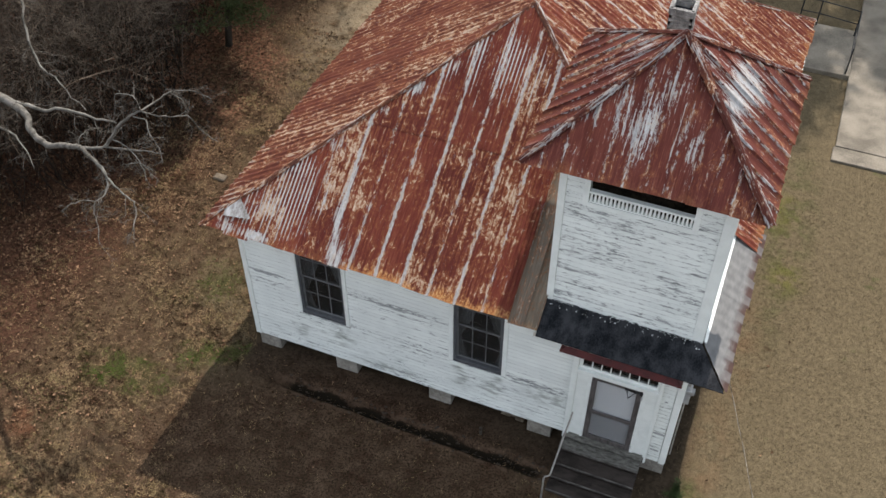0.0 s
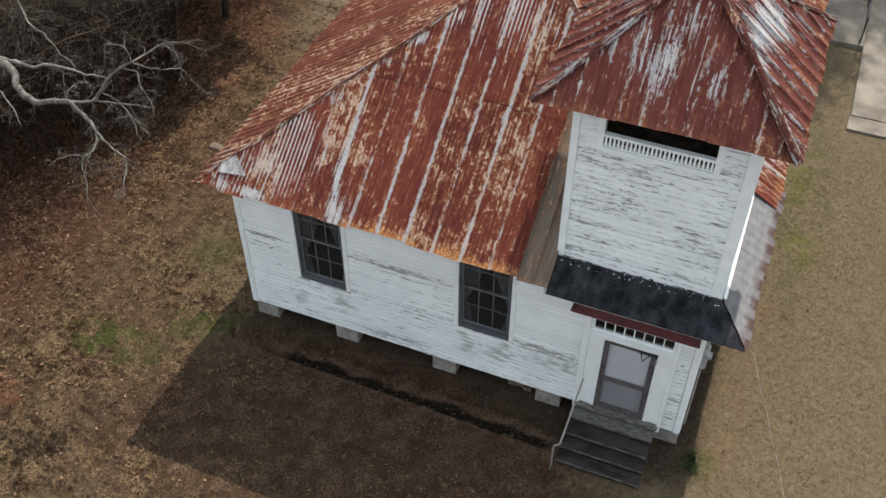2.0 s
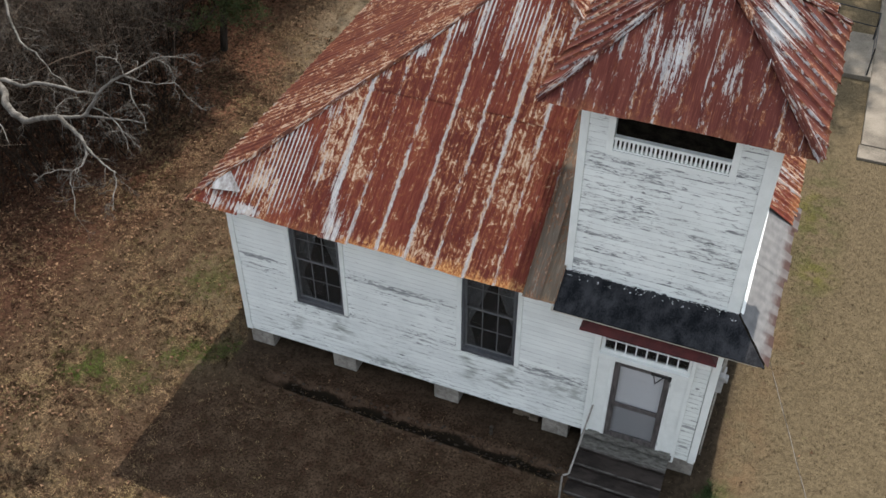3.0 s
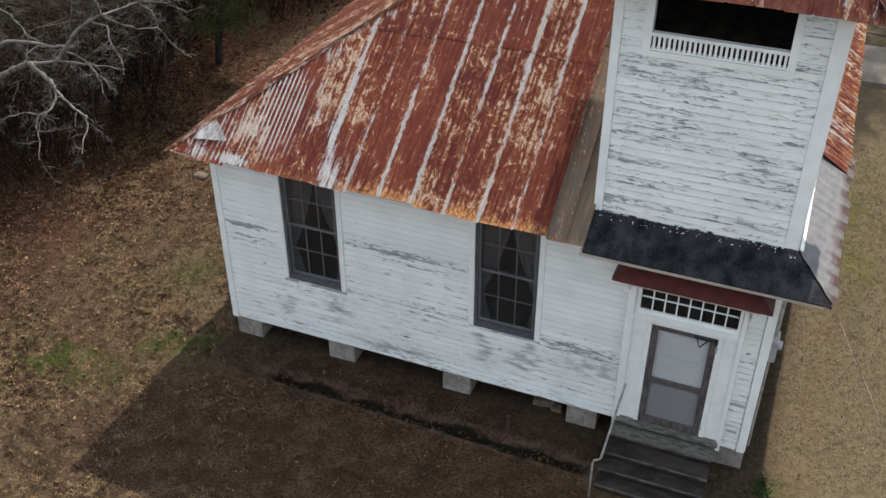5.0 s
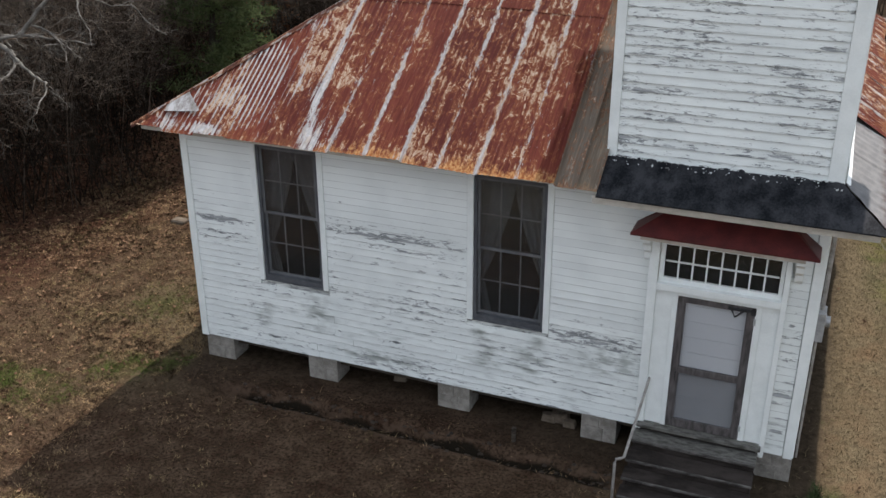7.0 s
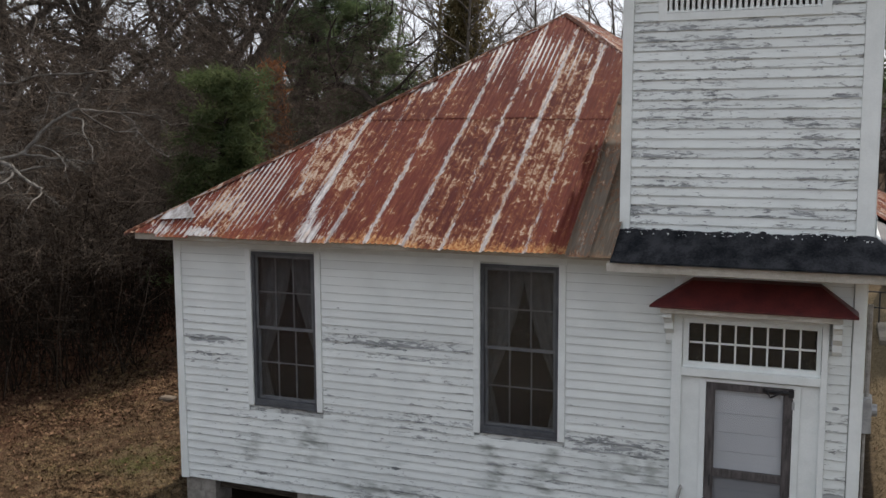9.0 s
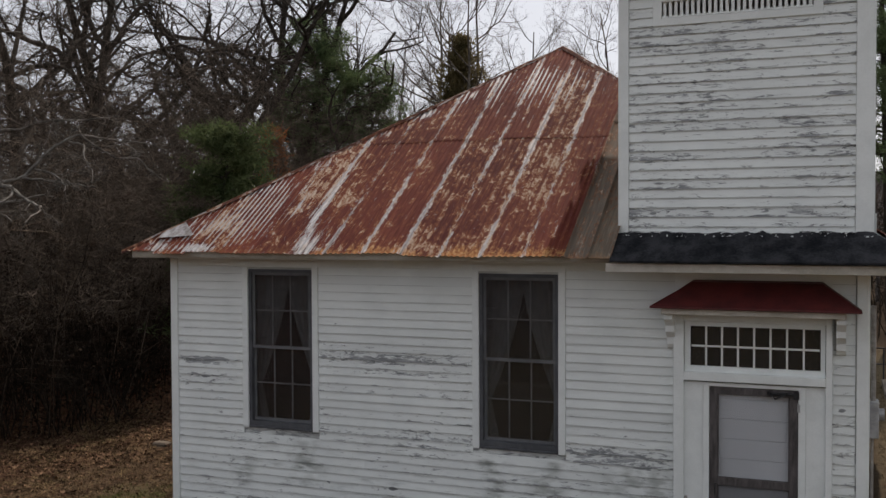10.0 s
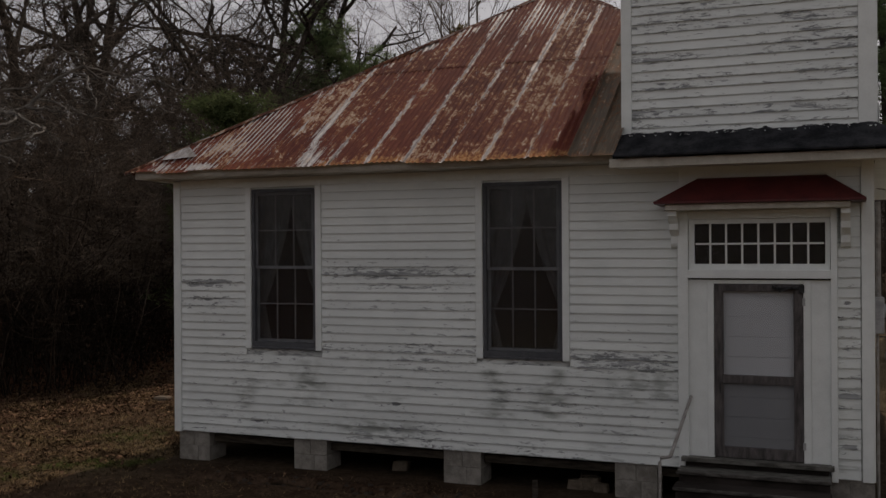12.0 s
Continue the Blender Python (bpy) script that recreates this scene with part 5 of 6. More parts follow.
# the pale tree whose limb reaches towards the church
r = random.Random(21)
trunk, crown = Wood(), Wood()
hub = Vector((-11.6, 2.2, 4.3))
trunk.tube([Vector((-11.9, 2.3, -0.3)), Vector((-11.8, 2.2, 2.0)), hub, Vector((-11.4, 2.6, 7.5)), Vector((-11.9, 3.4, 11.0)), Vector((-11.6, 3.8, 14.0))], [0.30, 0.25, 0.22, 0.16, 0.10, 0.03], 10)
MAIN_BOUGHS = (
    ((hub, (-9.2, 1.3, 4.7), (-7.10, 0.77, 4.81), (-6.04, 0.63, 4.87), (-5.63, 0.60, 4.78), (-5.30, 0.50, 4.67), (-5.07, 0.25, 4.57), (-4.78, 0.11, 4.49), (-4.40, 0.05, 4.45), (-3.71, -0.17, 4.85), (-3.08, -0.41, 5.17)), 0.12, 0.055),
    (((-5.72, 0.59, 4.82), (-5.39, 0.72, 4.78), (-5.09, 0.77, 4.68), (-4.64, 0.82, 4.82), (-3.92, 0.77, 4.91), (-3.41, 0.71, 4.97), (-3.03, 0.67, 5.02)), 0.05, 0.018),
    ((hub, (-9.6, 3.6, 5.8), (-7.30, 3.43, 6.26), (-6.82, 2.80, 5.85), (-6.47, 2.33, 5.55)), 0.08, 0.034),
)
SIDE_BOUGHS = (
    (((-6.47, 2.33, 5.55), (-6.13, 1.98, 5.30), (-5.79, 1.73, 5.10), (-5.50, 1.61, 4.98), (-5.29, 1.60, 4.95), (-4.92, 1.44, 4.80), (-4.31, 1.21, 4.59)), 0.034, 0.010),
    ((hub, (-9.0, 0.4, 4.9), (-7.2, -0.1, 4.9), (-5.99, -0.05, 4.72), (-5.62, 0.0, 4.63), (-5.25, 0.0, 4.52), (-4.90, -0.16, 4.31), (-4.59, -0.40, 4.10)), 0.06, 0.006),
    (((-9.6, 3.6, 5.8), (-8.0, 4.6, 6.6), (-6.6, 5.0, 6.8), (-5.6, 5.6, 6.9)), 0.06, 0.012),
    (((-11.4, 2.6, 7.5), (-9.0, 2.4, 8.2), (-7.6, 2.6, 8.4), (-6.2, 3.4, 8.4)), 0.07, 0.012),
)
LOW_BOUGHS = (
    (((-3.08, -0.41, 5.17), (-2.72, -0.56, 5.13), (-2.40, -0.69, 5.10), (-2.19, -0.85, 5.06)), 0.045, 0.034),
    (((-2.19, -0.85, 5.06), (-1.97, -0.94, 4.96), (-1.73, -1.00, 4.86), (-1.49, -1.03, 4.80), (-1.35, -1.21, 4.72), (-1.23, -1.50, 4.65), (-1.08, -1.74, 4.57)), 0.026, 0.008),
    (((-2.19, -0.85, 5.06), (-2.10, -0.98, 4.95), (-2.08, -1.17, 4.86), (-2.15, -1.36, 4.85), (-2.05, -1.58, 4.76), (-1.86, -1.75, 4.65), (-1.65, -2.06, 4.50)), 0.024, 0.007),
    (((-2.15, -1.36, 4.85), (-2.34, -1.45, 4.90), (-2.52, -1.61, 4.88), (-2.64, -1.79, 4.80)), 0.014, 0.005),
)
RIGHT_BOUGHS = (
    (((-3.08, -0.41, 5.17), (-2.81, -0.35, 5.20), (-2.58, -0.28, 5.26), (-2.17, -0.13, 5.19), (-1.86, 0.00, 5.16), (-1.50, 0.12, 5.11)), 0.034, 0.010),
    (((-2.48, -0.15, 5.39), (-2.25, -0.16, 5.36), (-2.05, -0.20, 5.31), (-1.76, -0.32, 5.20), (-1.55, -0.47, 5.10), (-1.44, -0.63, 5.02)), 0.019, 0.006),
    (((-1.74, -0.34, 5.22), (-1.48, -0.44, 5.15), (-1.25, -0.55, 5.08)), 0.011, 0.004),
    (((-1.74, -0.36, 5.19), (-1.90, -0.50, 5.20), (-1.92, -0.56, 5.17)), 0.011, 0.004),
    (((-3.17, -0.38, 5.18), (-3.21, -0.24, 5.27), (-3.18, -0.04, 5.32), (-3.02, 0.21, 5.25)), 0.012, 0.005),
)
HIGH_BOUGHS = (
    (((-2.58, -0.28, 5.26), (-2.46, -0.16, 5.42), (-2.31, 0.02, 5.68), (-2.11, 0.18, 5.86), (-1.92, 0.28, 5.94)), 0.038, 0.024),
    (((-1.92, 0.28, 5.94), (-1.87, 0.62, 5.91), (-1.80, 1.07, 5.88), (-1.59, 1.21, 5.88), (-1.37, 1.33, 5.84), (-1.05, 1.40, 5.68)), 0.023, 0.008),
    (((-1.92, 0.28, 5.94), (-1.80, 0.41, 5.79), (-1.59, 0.69, 5.58), (-1.30, 0.86, 5.59), (-1.03, 0.78, 5.39), (-0.63, 0.77, 5.19)), 0.018, 0.006),
    (((-2.07, 0.18, 5.83), (-1.84, 0.25, 5.77), (-1.72, 0.11, 5.59), (-1.65, 0.07, 5.52), (-1.46, 0.0, 5.36), (-1.32, -0.17, 5.16)), 0.019, 0.006),
    (((-1.94, 0.28, 5.98), (-2.03, 0.36, 6.08), (-2.13, 0.40, 6.16), (-2.27, 0.36, 6.19), (-2.46, 0.28, 6.19), (-2.45, 0.16, 5.94), (-2.45, 0.04, 5.72)), 0.019, 0.006),
    (((-1.80, 1.07, 5.88), (-1.55, 1.10, 5.75), (-1.42, 1.01, 5.59)), 0.011, 0.004),
)
TWIGS = ((1, 0, 0, 0, 0, 0), (9, 0.27, 0.55, 0.26, -0.03, 0.10), (5, 0.5, 0.52, 0.24, -0.03, 0.15), (3, 0.55, 0.5, 0.24, -0.03, 0.1))
pale = thing("pale_tree", (-11.9, 2.3, 0), "pale-barked leafless tree with a long limb reaching towards the church", "tree")
under(new("trunk", fast_mesh("trunk", trunk.v, trunk.f, BARK, True)), pale)
for pts, r0, r1 in MAIN_BOUGHS + SIDE_BOUGHS + LOW_BOUGHS + RIGHT_BOUGHS + HIGH_BOUGHS:
    fine, crown = [], Wood()
    crown.fine, crown.stout = Wood(), 0.45
    pts = [Vector(p) for p in pts]
    for a, b in zip(pts, pts[1:]):
        j = 0.03 * (b - a).length
        fine += [a] + [a.lerp(b, q) + Vector((r.gauss(0, j), r.gauss(0, j), r.gauss(0, j))) for q in (0.33, 0.67)]
    run = sum((b - a).length for a, b in zip(pts, pts[1:]))
    spray = (TWIGS[0], (TWIGS[1][0], min(0.40, 0.62 / run), *TWIGS[1][2:]), *TWIGS[2:])
    grow(trunk, crown, fine + [pts[-1]], r0, r1, 1, spray, r)
    bough = under(new("bough", fast_mesh("bough", crown.v, crown.f, PALE_BARK, True)), pale)
    fine = new("twigwork", fast_mesh("twigwork", crown.fine.v, crown.fine.f, TWIG_DULL))
    fine.parent = bough
    fine["kind"] = "stuff"

# named trees at the wood's edge, then more of the same kinds behind them
oak_a = bare_tree(31, 15.0, 0.40, OAK, (0.05, 0), place=(-14.4, 20.1, 0))
oak_b = bare_tree(32, 16.0, 0.42, OAK, (-0.06, 0.05), place=(-12.8, 22.6, 0))
oak_c = bare_tree(33, 13.0, 0.24, OAK, (0.15, -0.1), bark=TWIG, place=(-10.8, 9.5, 0), label="wide leafless grey-barked tree at the wood's edge")
slim_a = bare_tree(41, 8.0, 0.13, OAK, (0.12, -0.02), place=(-13.2, 11.5, 0), label="slender leafless tree with grey-brown bark at the wood's edge")
slim_b = bare_tree(42, 16.0, 0.17, SLIM, (0.05, 0.02), bark=TWIG, place=(-7.5, 31.0, 0), label="slender pale leafless tree against the sky")
slim_c = bare_tree(43, 15.0, 0.14, SLIM, (-0.04, 0.03), bark=TWIG, place=(-1.5, 36.0, 0), label="slender pale leafless tree against the sky")
r = random.Random(77)
kinds = (oak_a, oak_b, oak_c, slim_a, slim_b, slim_c)
spots = [(-16.5, 13.5, 0), (-19, 19, 1), (-20, 26, 2), (-24, 16, 1), (-14, 6.5, 2), (-18, 4, 0), (-22, 8, 1), (-16.5, -2, 2), (-23, -1, 1), (-17.5, 22, 1), (-18.8, 25.5, 0), (-15.5, 28.5, 1)]
spots += [(-5.2, 24.0, 4), (-11.8, 30, 4), (-24, 30, 3), (-5.2, 33, 4), (-9.5, 36, 5), (-3.4, 40, 5), (0.6, 44, 4), (3.2, 47, 5), (6.8, 46, 4), (-13, 40, 4), (-27, 34, 0), (-22, 33, 1),
         (11.5, 38, 3), (15.0, 33, 4), (18.5, 40, 0), (22, 35, 1), (27, 30, 0), (-27, 24, 0), (-28, 8, 2), (-27, -8, 0), (-33, 2, 1)]
for x, y, k in spots:
    m = pose(x, y, 0, 0, 0, r.uniform(0, 360)) @ Matrix.Diagonal((*[r.uniform(0.85, 1.12)] * 3, 1))
    ob = copy_thing(kinds[k], m)
    ob.scale = [r.uniform(0.85, 1.12)] * 3
pine_tree(51, 7.2, 0.13, 0.22, (-6.86, 10.17, 0), "young bushy green pine at the wood's edge", 0.13, YOUNG_NEEDLE)
tall_pine = pine_tree(52, 12.5, 0.18, 0.35, (-10.5, 23.2, 0), "tall green pine in the woods")
copy_thing(tall_pine, pose(-8.7, 25.0, -1.6, 0, 0, 140))
far_pine = pine_tree(53, 17.0, 0.24, 0.35, (10.9, 27.0, 0), "tall dark pine behind the church")
for x, y in ((13.8, 30.0), (17.5, 28.0)):
    copy_thing(far_pine, pose(x, y, 0, 0, 0, r.uniform(0, 360)))
cedar_tree(61, 12.1, 3.2, (-5.5, 26.5, 0), "dense brownish-green cedar rising above the roof", CEDAR)
cedar_tree(62, 7.8, 0.9, (-9.9, 18.9, 0), "small russet dead-leaved tree beside the pine", RED_LEAF)


# brushwood and the far woods, as one mass each
def thicket(seed, spots, tall):
    r = random.Random(seed)
    w = Wood()
    for x, y in spots:
        h = r.uniform(*tall)
        p = wander(Vector((x, y, -0.1)), Vector((r.gauss(0, 0.25), r.gauss(0, 0.25), 1)), h, 4, 0.16, 0.0, r)
        b = r.uniform(0.008, 0.022)
        w.tube(p, [b, b * 0.8, b * 0.6, b * 0.45, b * 0.2], 3)
        for _ in range(6):
            i = r.randrange(1, 4)
            d = Vector((r.gauss(0, 1), r.gauss(0, 1), r.uniform(-0.2, 0.9))).normalized()
            w.tube(wander(p[i], d, r.uniform(0.5, 1.7), 2, 0.3, 0.0, r), [b * 0.5, b * 0.35, b * 0.15], 3)
    return w


def wood_edge(y):
    return -5.6 - 0.9 * math.sin(y * 0.7) - 1.5 * math.exp(-((y - 9.5) / 4.0) ** 2) - (1.6 * (2 - y) if y < 2 else 0) + (0.5 * (y - 16) if y > 16 else 0)


r = random.Random(88)
spots = []
while len(spots) < 3600:
    x, y = r.uniform(-30, -4.6), r.uniform(-6, 42)
    if x < wood_edge(y) - 0.5 and r.random() < math.exp((x - wood_edge(y)) / 9):
        spots.append((x, y))
w = thicket(5, spots[:3200], (2.0, 5.5))
tagged(new("brushwood", fast_mesh("brushwood", w.v, w.f, BRUSH)), "dense brown leafless brush and vines under the trees", "brush", kind="stuff")
spots += [(r.uniform(-34, -9), r.uniform(6, 42)) for _ in range(200)] + [(r.uniform(-32, -13), r.uniform(14, 32)) for _ in range(250)]
w = thicket(7, spots[3200:], (5.0, 9.5))
tagged(new("saplings", fast_mesh("saplings", w.v, w.f, SAPLING)), "crowded thin leafless saplings in the woods", "saplings", kind="stuff")
spots = [(r.uniform(-34, 32), r.uniform(27, 50)) for _ in range(2600)] + [(r.uniform(-52, -26), r.uniform(-8, 48)) for _ in range(2600)]
w = thicket(6, spots, (2.5, 8.5))
tagged(new("brushwood", fast_mesh("brushwood", w.v, w.f, BRUSH)), "brown brush behind the churchyard", "brush", kind="stuff")

# the mass of fine twigs over the brush: sprays of a bent shoot and its side twigs
def twig_mass(seed, count, box, tops):
    q = np.random.default_rng(seed)
    x, y = q.uniform(box[0], box[1], count), q.uniform(box[2], box[3], count)
    edge = np.array([wood_edge(v) for v in y])
    keep = (x < edge - 0.2) & (q.random(count) < np.exp((x - edge) / 6.0))
    x, y = x[keep], y[keep]
    n = len(x)
    z = tops[0] + (tops[1] - tops[0]) * q.random(n) ** 1.1 * (0.80 + 0.2 * np.sin(x * 0.8 + 1.7 * np.sin(y * 0.6)))
    d = q.normal(0, 1, (n, 3))
    d[:, 2] = q.normal(0.35, 0.55, n)
    d /= np.linalg.norm(d, axis=1)[:, None]
    base, reach, per = np.stack([x, y, z], 1), q.uniform(0.7, 1.7, n), 9
    a, e, w = [base], [base + d * reach[:, None]], [q.uniform(0.004, 0.008, n)]
    for _ in range(per):
        f = q.uniform(0.15, 1.0, n)
        t = d * 0.6 + q.normal(0, 0.62, (n, 3))
        t /= np.linalg.norm(t, axis=1)[:, None]
        o = base + d * (reach * f)[:, None]
        a.append(o)
        e.append(o + t * q.uniform(0.25, 0.75, n)[:, None])
        w.append(q.uniform(0.0025, 0.0045, n))
    a, e, w = np.concatenate(a), np.concatenate(e), np.concatenate(w)
    s = np.cross(e - a, q.normal(0, 1, a.shape))
    s /= np.linalg.norm(s, axis=1)[:, None]
    return np.stack([a - s * w[:, None], a + s * w[:, None], e], 1).reshape(-1, 3), np.arange(3 * len(a)).reshape(-1, 3)


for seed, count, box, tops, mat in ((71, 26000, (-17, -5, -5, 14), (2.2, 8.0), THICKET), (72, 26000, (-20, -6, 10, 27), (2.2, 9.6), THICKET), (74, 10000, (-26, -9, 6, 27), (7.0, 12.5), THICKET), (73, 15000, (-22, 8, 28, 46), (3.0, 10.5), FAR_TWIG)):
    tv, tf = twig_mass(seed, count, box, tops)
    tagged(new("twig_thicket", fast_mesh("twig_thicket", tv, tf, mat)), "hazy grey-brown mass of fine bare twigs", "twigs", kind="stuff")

# dead leaves and vine stuff caught in the brush
q = np.random.default_rng(12)
n = 150000
x, y = q.uniform(-26, -4.4, n), q.uniform(-4, 34, n)
top = 3.2 + 2.2 * np.sin(x * 0.9 + 1.3 * np.sin(y * 0.5)) * np.sin(y * 0.7)
edge = np.array([wood_edge(v) for v in y]) + 0.5
keep = (x < edge) & (q.random(n) < np.exp((x - edge) / 8))
x, y, top = x[keep], y[keep], top[keep]
n = len(x)
z = 0.1 + q.random(n) ** 1.2 * top
s = q.uniform(0.025, 0.06, n)
d1, d2 = q.normal(0, 1, (n, 3)), q.normal(0, 1, (n, 3))
d1 /= np.linalg.norm(d1, axis=1)[:, None]
d2 /= np.linalg.norm(d2, axis=1)[:, None]
c0 = np.stack([x, y, z], 1)
vs = np.stack([c0 - d1 * s[:, None], c0 - d2 * s[:, None] * 0.6, c0 + d1 * s[:, None], c0 + d2 * s[:, None] * 0.6], 1)
tagged(new("dead_vines", fast_mesh("dead_vines", vs.reshape(-1, 3), np.arange(4 * n).reshape(-1, 4), VINE)), "dead brown leaves and vines caught in the brush", "vines", kind="stuff")

tv, tf = [], []
lo = random.Random(9)
for k in range(4):
    a, b = Wood(), Wood()
    pts = wander(Vector((0, 0, -0.5)), Vector((0, 0, 1)), 15, 6, 0.06, 0.05, lo)
    grow(a, b, pts, 0.17, 0.03, 0, ((9, 0.40, 0.6, 0.16, 0.08, 0.25), (6, 0.55, 0.6, 0.2, 0.04, 0.15), (5, 0.6, 0.55, 0.2, 0.0, 0.1)), lo)
    n = len(a.v)
    tv.append(np.array(a.v + b.v))
    tf.append(np.array(a.f + [tuple(i + n for i in q) for q in b.f]))
vs, fs, total = [], [], 0
for i in range(380):
    ang, dist = lo.uniform(0, 2 * math.pi), lo.uniform(44, 90)
    x, y = 4 + dist * math.cos(ang), 4 + dist * math.sin(ang)
    k, w, s = lo.randrange(4), lo.uniform(0, 6.28), lo.uniform(0.70, 1.10)
    c, sn = math.cos(w) * s, math.sin(w) * s
    vs.append(tv[k] @ np.array(((c, sn, 0), (-sn, c, 0), (0, 0, s))) + np.array((x, y, 0)))
    fs.append(tf[k] + total)
    total += len(tv[k])
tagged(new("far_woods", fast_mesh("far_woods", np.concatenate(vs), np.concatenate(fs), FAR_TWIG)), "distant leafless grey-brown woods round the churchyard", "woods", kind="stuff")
back = Shape()
n = 900
for i in range(n):
    w = 2 * math.pi * i / n
    h = 9.5 + 3.0 * noise.noise((i * 0.06, 0, 0)) + 2.2 * noise.noise((i * 0.35, 3, 0)) + 1.6 * noise.noise((i * 1.3, 7, 0))
    for rad, z in ((112, -3), (112, h), (118, h * 0.8)):
        back.v.append((4 + rad * math.cos(w), 4 + rad * math.sin(w), z))
for i in range(n):
    a, b = 3 * i, 3 * ((i + 1) % n)
    back.f += [(a, b, b + 1, a + 1), (a + 1, b + 1, b + 2, a + 2)]
tagged(back.make("backdrop", SAPLING), "dark line of distant woods", "backdrop", kind="structure")


# ---- ground ----
def ground_height(x, y):
    far = max(0.0, math.hypot(x - 4, y - 4) - 12)
    h = GZ + 0.05 * noise.noise((x * 0.25, y * 0.25, 0.3)) * min(1, far / 6 + 0.25) + 0.012 * noise.noise((x * 1.7, y * 1.7, 4.0))
    h += 0.5 * noise.noise((x * 0.03, y * 0.03, 9.0)) * min(1.0, far / 40)
    if 0.4 < x < 7.6 and -1.6 < y < 0.2:
        line = -0.74 - 0.02 * x + 0.07 * noise.noise((x * 1.3, 0, 2))
        deep = min(1.0, (x - 0.4) / 0.8, (7.6 - x) / 0.8) * (0.75 + 0.5 * noise.noise((x * 2.1, 4, 0)))
        h -= 0.30 * deep * (1.1 - 0.09 * x) * math.exp(-((y - line) / 0.12) ** 2) - 0.045 * deep * math.exp(-((y - line - 0.20) / 0.09) ** 2) - 0.03 * deep * math.exp(-((y - line + 0.19) / 0.07) ** 2)
    return h


def axis(lo, hi, step, reach):
    vals = list(np.arange(lo, hi + 1e-6, step))
    d = step
    while vals[-1] < reach:
        d *= 1.25
        vals.append(vals[-1] + d)
    d = step
    while vals[0] > -reach:
        d *= 1.25
        vals.insert(0, vals[0] - d)
    return vals


gx, gy = axis(-6, 14, 0.11, 900), axis(-4, 3, 0.05, 900)
g = Shape()
for y in gy:
    for x in gx:
        g.v.append((x, y, ground_height(x, y)))
nx = len(gx)
for j in range(len(gy) - 1):
    for i in range(nx - 1):
        a = j * nx + i
        g.f.append((a, a + 1, a + nx + 1, a + nx))
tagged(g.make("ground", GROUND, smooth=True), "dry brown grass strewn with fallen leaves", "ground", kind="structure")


# ---- litter and grass ----
def scatter(seed, count, box, keep):
    g = np.random.default_rng(seed)
    p = np.stack([g.uniform(box[0], box[1], count), g.uniform(box[2], box[3], count)], 1)
    return p[g.random(count) < keep(p[:, 0], p[:, 1])], g


def heights(p):
    xs, ys = np.array(gx), np.array(gy)
    z = np.array([v[2] for v in g.v]).reshape(len(ys), len(xs))
    i = np.clip(np.searchsorted(xs, p[:, 0]) - 1, 0, len(xs) - 2)
    j = np.clip(np.searchsorted(ys, p[:, 1]) - 1, 0, len(ys) - 2)
    return np.maximum.reduce([z[j, i], z[j + 1, i], z[j, i + 1], z[j + 1, i + 1]])


def lawn(x, y):
    inside = (x > 0) & (x < 9.4) & (y > -0.25) & (y < 10.9)
    slab = (x > 11.4) & (y > 11.4)
    # grass kept sparse on soil and to darken the right wall's shaded strip
    soil = np.where((x > -0.1) & (x < 9.85) & (y > -0.9), 0.2, 1.0)
    # grass thinned to a tenth inside the church's front shadow, keeping it dark
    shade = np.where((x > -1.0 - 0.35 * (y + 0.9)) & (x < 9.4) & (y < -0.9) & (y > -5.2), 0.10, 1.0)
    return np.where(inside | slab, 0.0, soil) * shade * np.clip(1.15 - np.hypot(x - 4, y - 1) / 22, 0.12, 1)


LEAF = Nodes("dead_leaves", 0.9, 0.0, 0.05)
_k = LEAF.step(LEAF.noise(LEAF.pos, 4.0, 6, 0.75), 0.45, 0.55)
LEAF.put("Base Color", LEAF.mix(_k, LEAF.mix(LEAF.island(), (0.016, 0.009, 0.006), (0.080, 0.042, 0.025)), LEAF.mix(LEAF.island(), (0.030, 0.016, 0.010), (0.25, 0.155, 0.095))))
STRAW = Nodes("dry_grass_blades", 0.95, 0.0, 0.04)
_g = STRAW.step(STRAW.noise(STRAW.pos, 0.9, 4), 0.66, 0.78)
for _c, _z in (((-1.1, -0.9, 0), (0.8, 0.7, 5)), ((-2.4, -1.9, 0), (1.6, 0.8, 5)), ((-1.9, 1.4, 0), (0.9, 1.0, 5)), ((-0.3, -0.45, 0), (0.6, 0.45, 5)), ((10.9, 8.0, 0), (0.8, 5, 5)), ((10.0, -0.2, 0), (0.5, 0.9, 5))):
    _g = STRAW.math("ADD", _g, STRAW.math("MULTIPLY", STRAW.blob(_c, _z), STRAW.step(STRAW.noise(STRAW.pos, 1.5, 5), 0.4, 0.6)), clamp=True)
_k = STRAW.step(STRAW.math("ADD", STRAW.math("MULTIPLY", STRAW.noise(STRAW.pos, 6.0, 6, 0.75), 0.6), STRAW.math("MULTIPLY", STRAW.noise(STRAW.pos, 1.4, 5, 0.65), 0.4)), 0.46, 0.54)
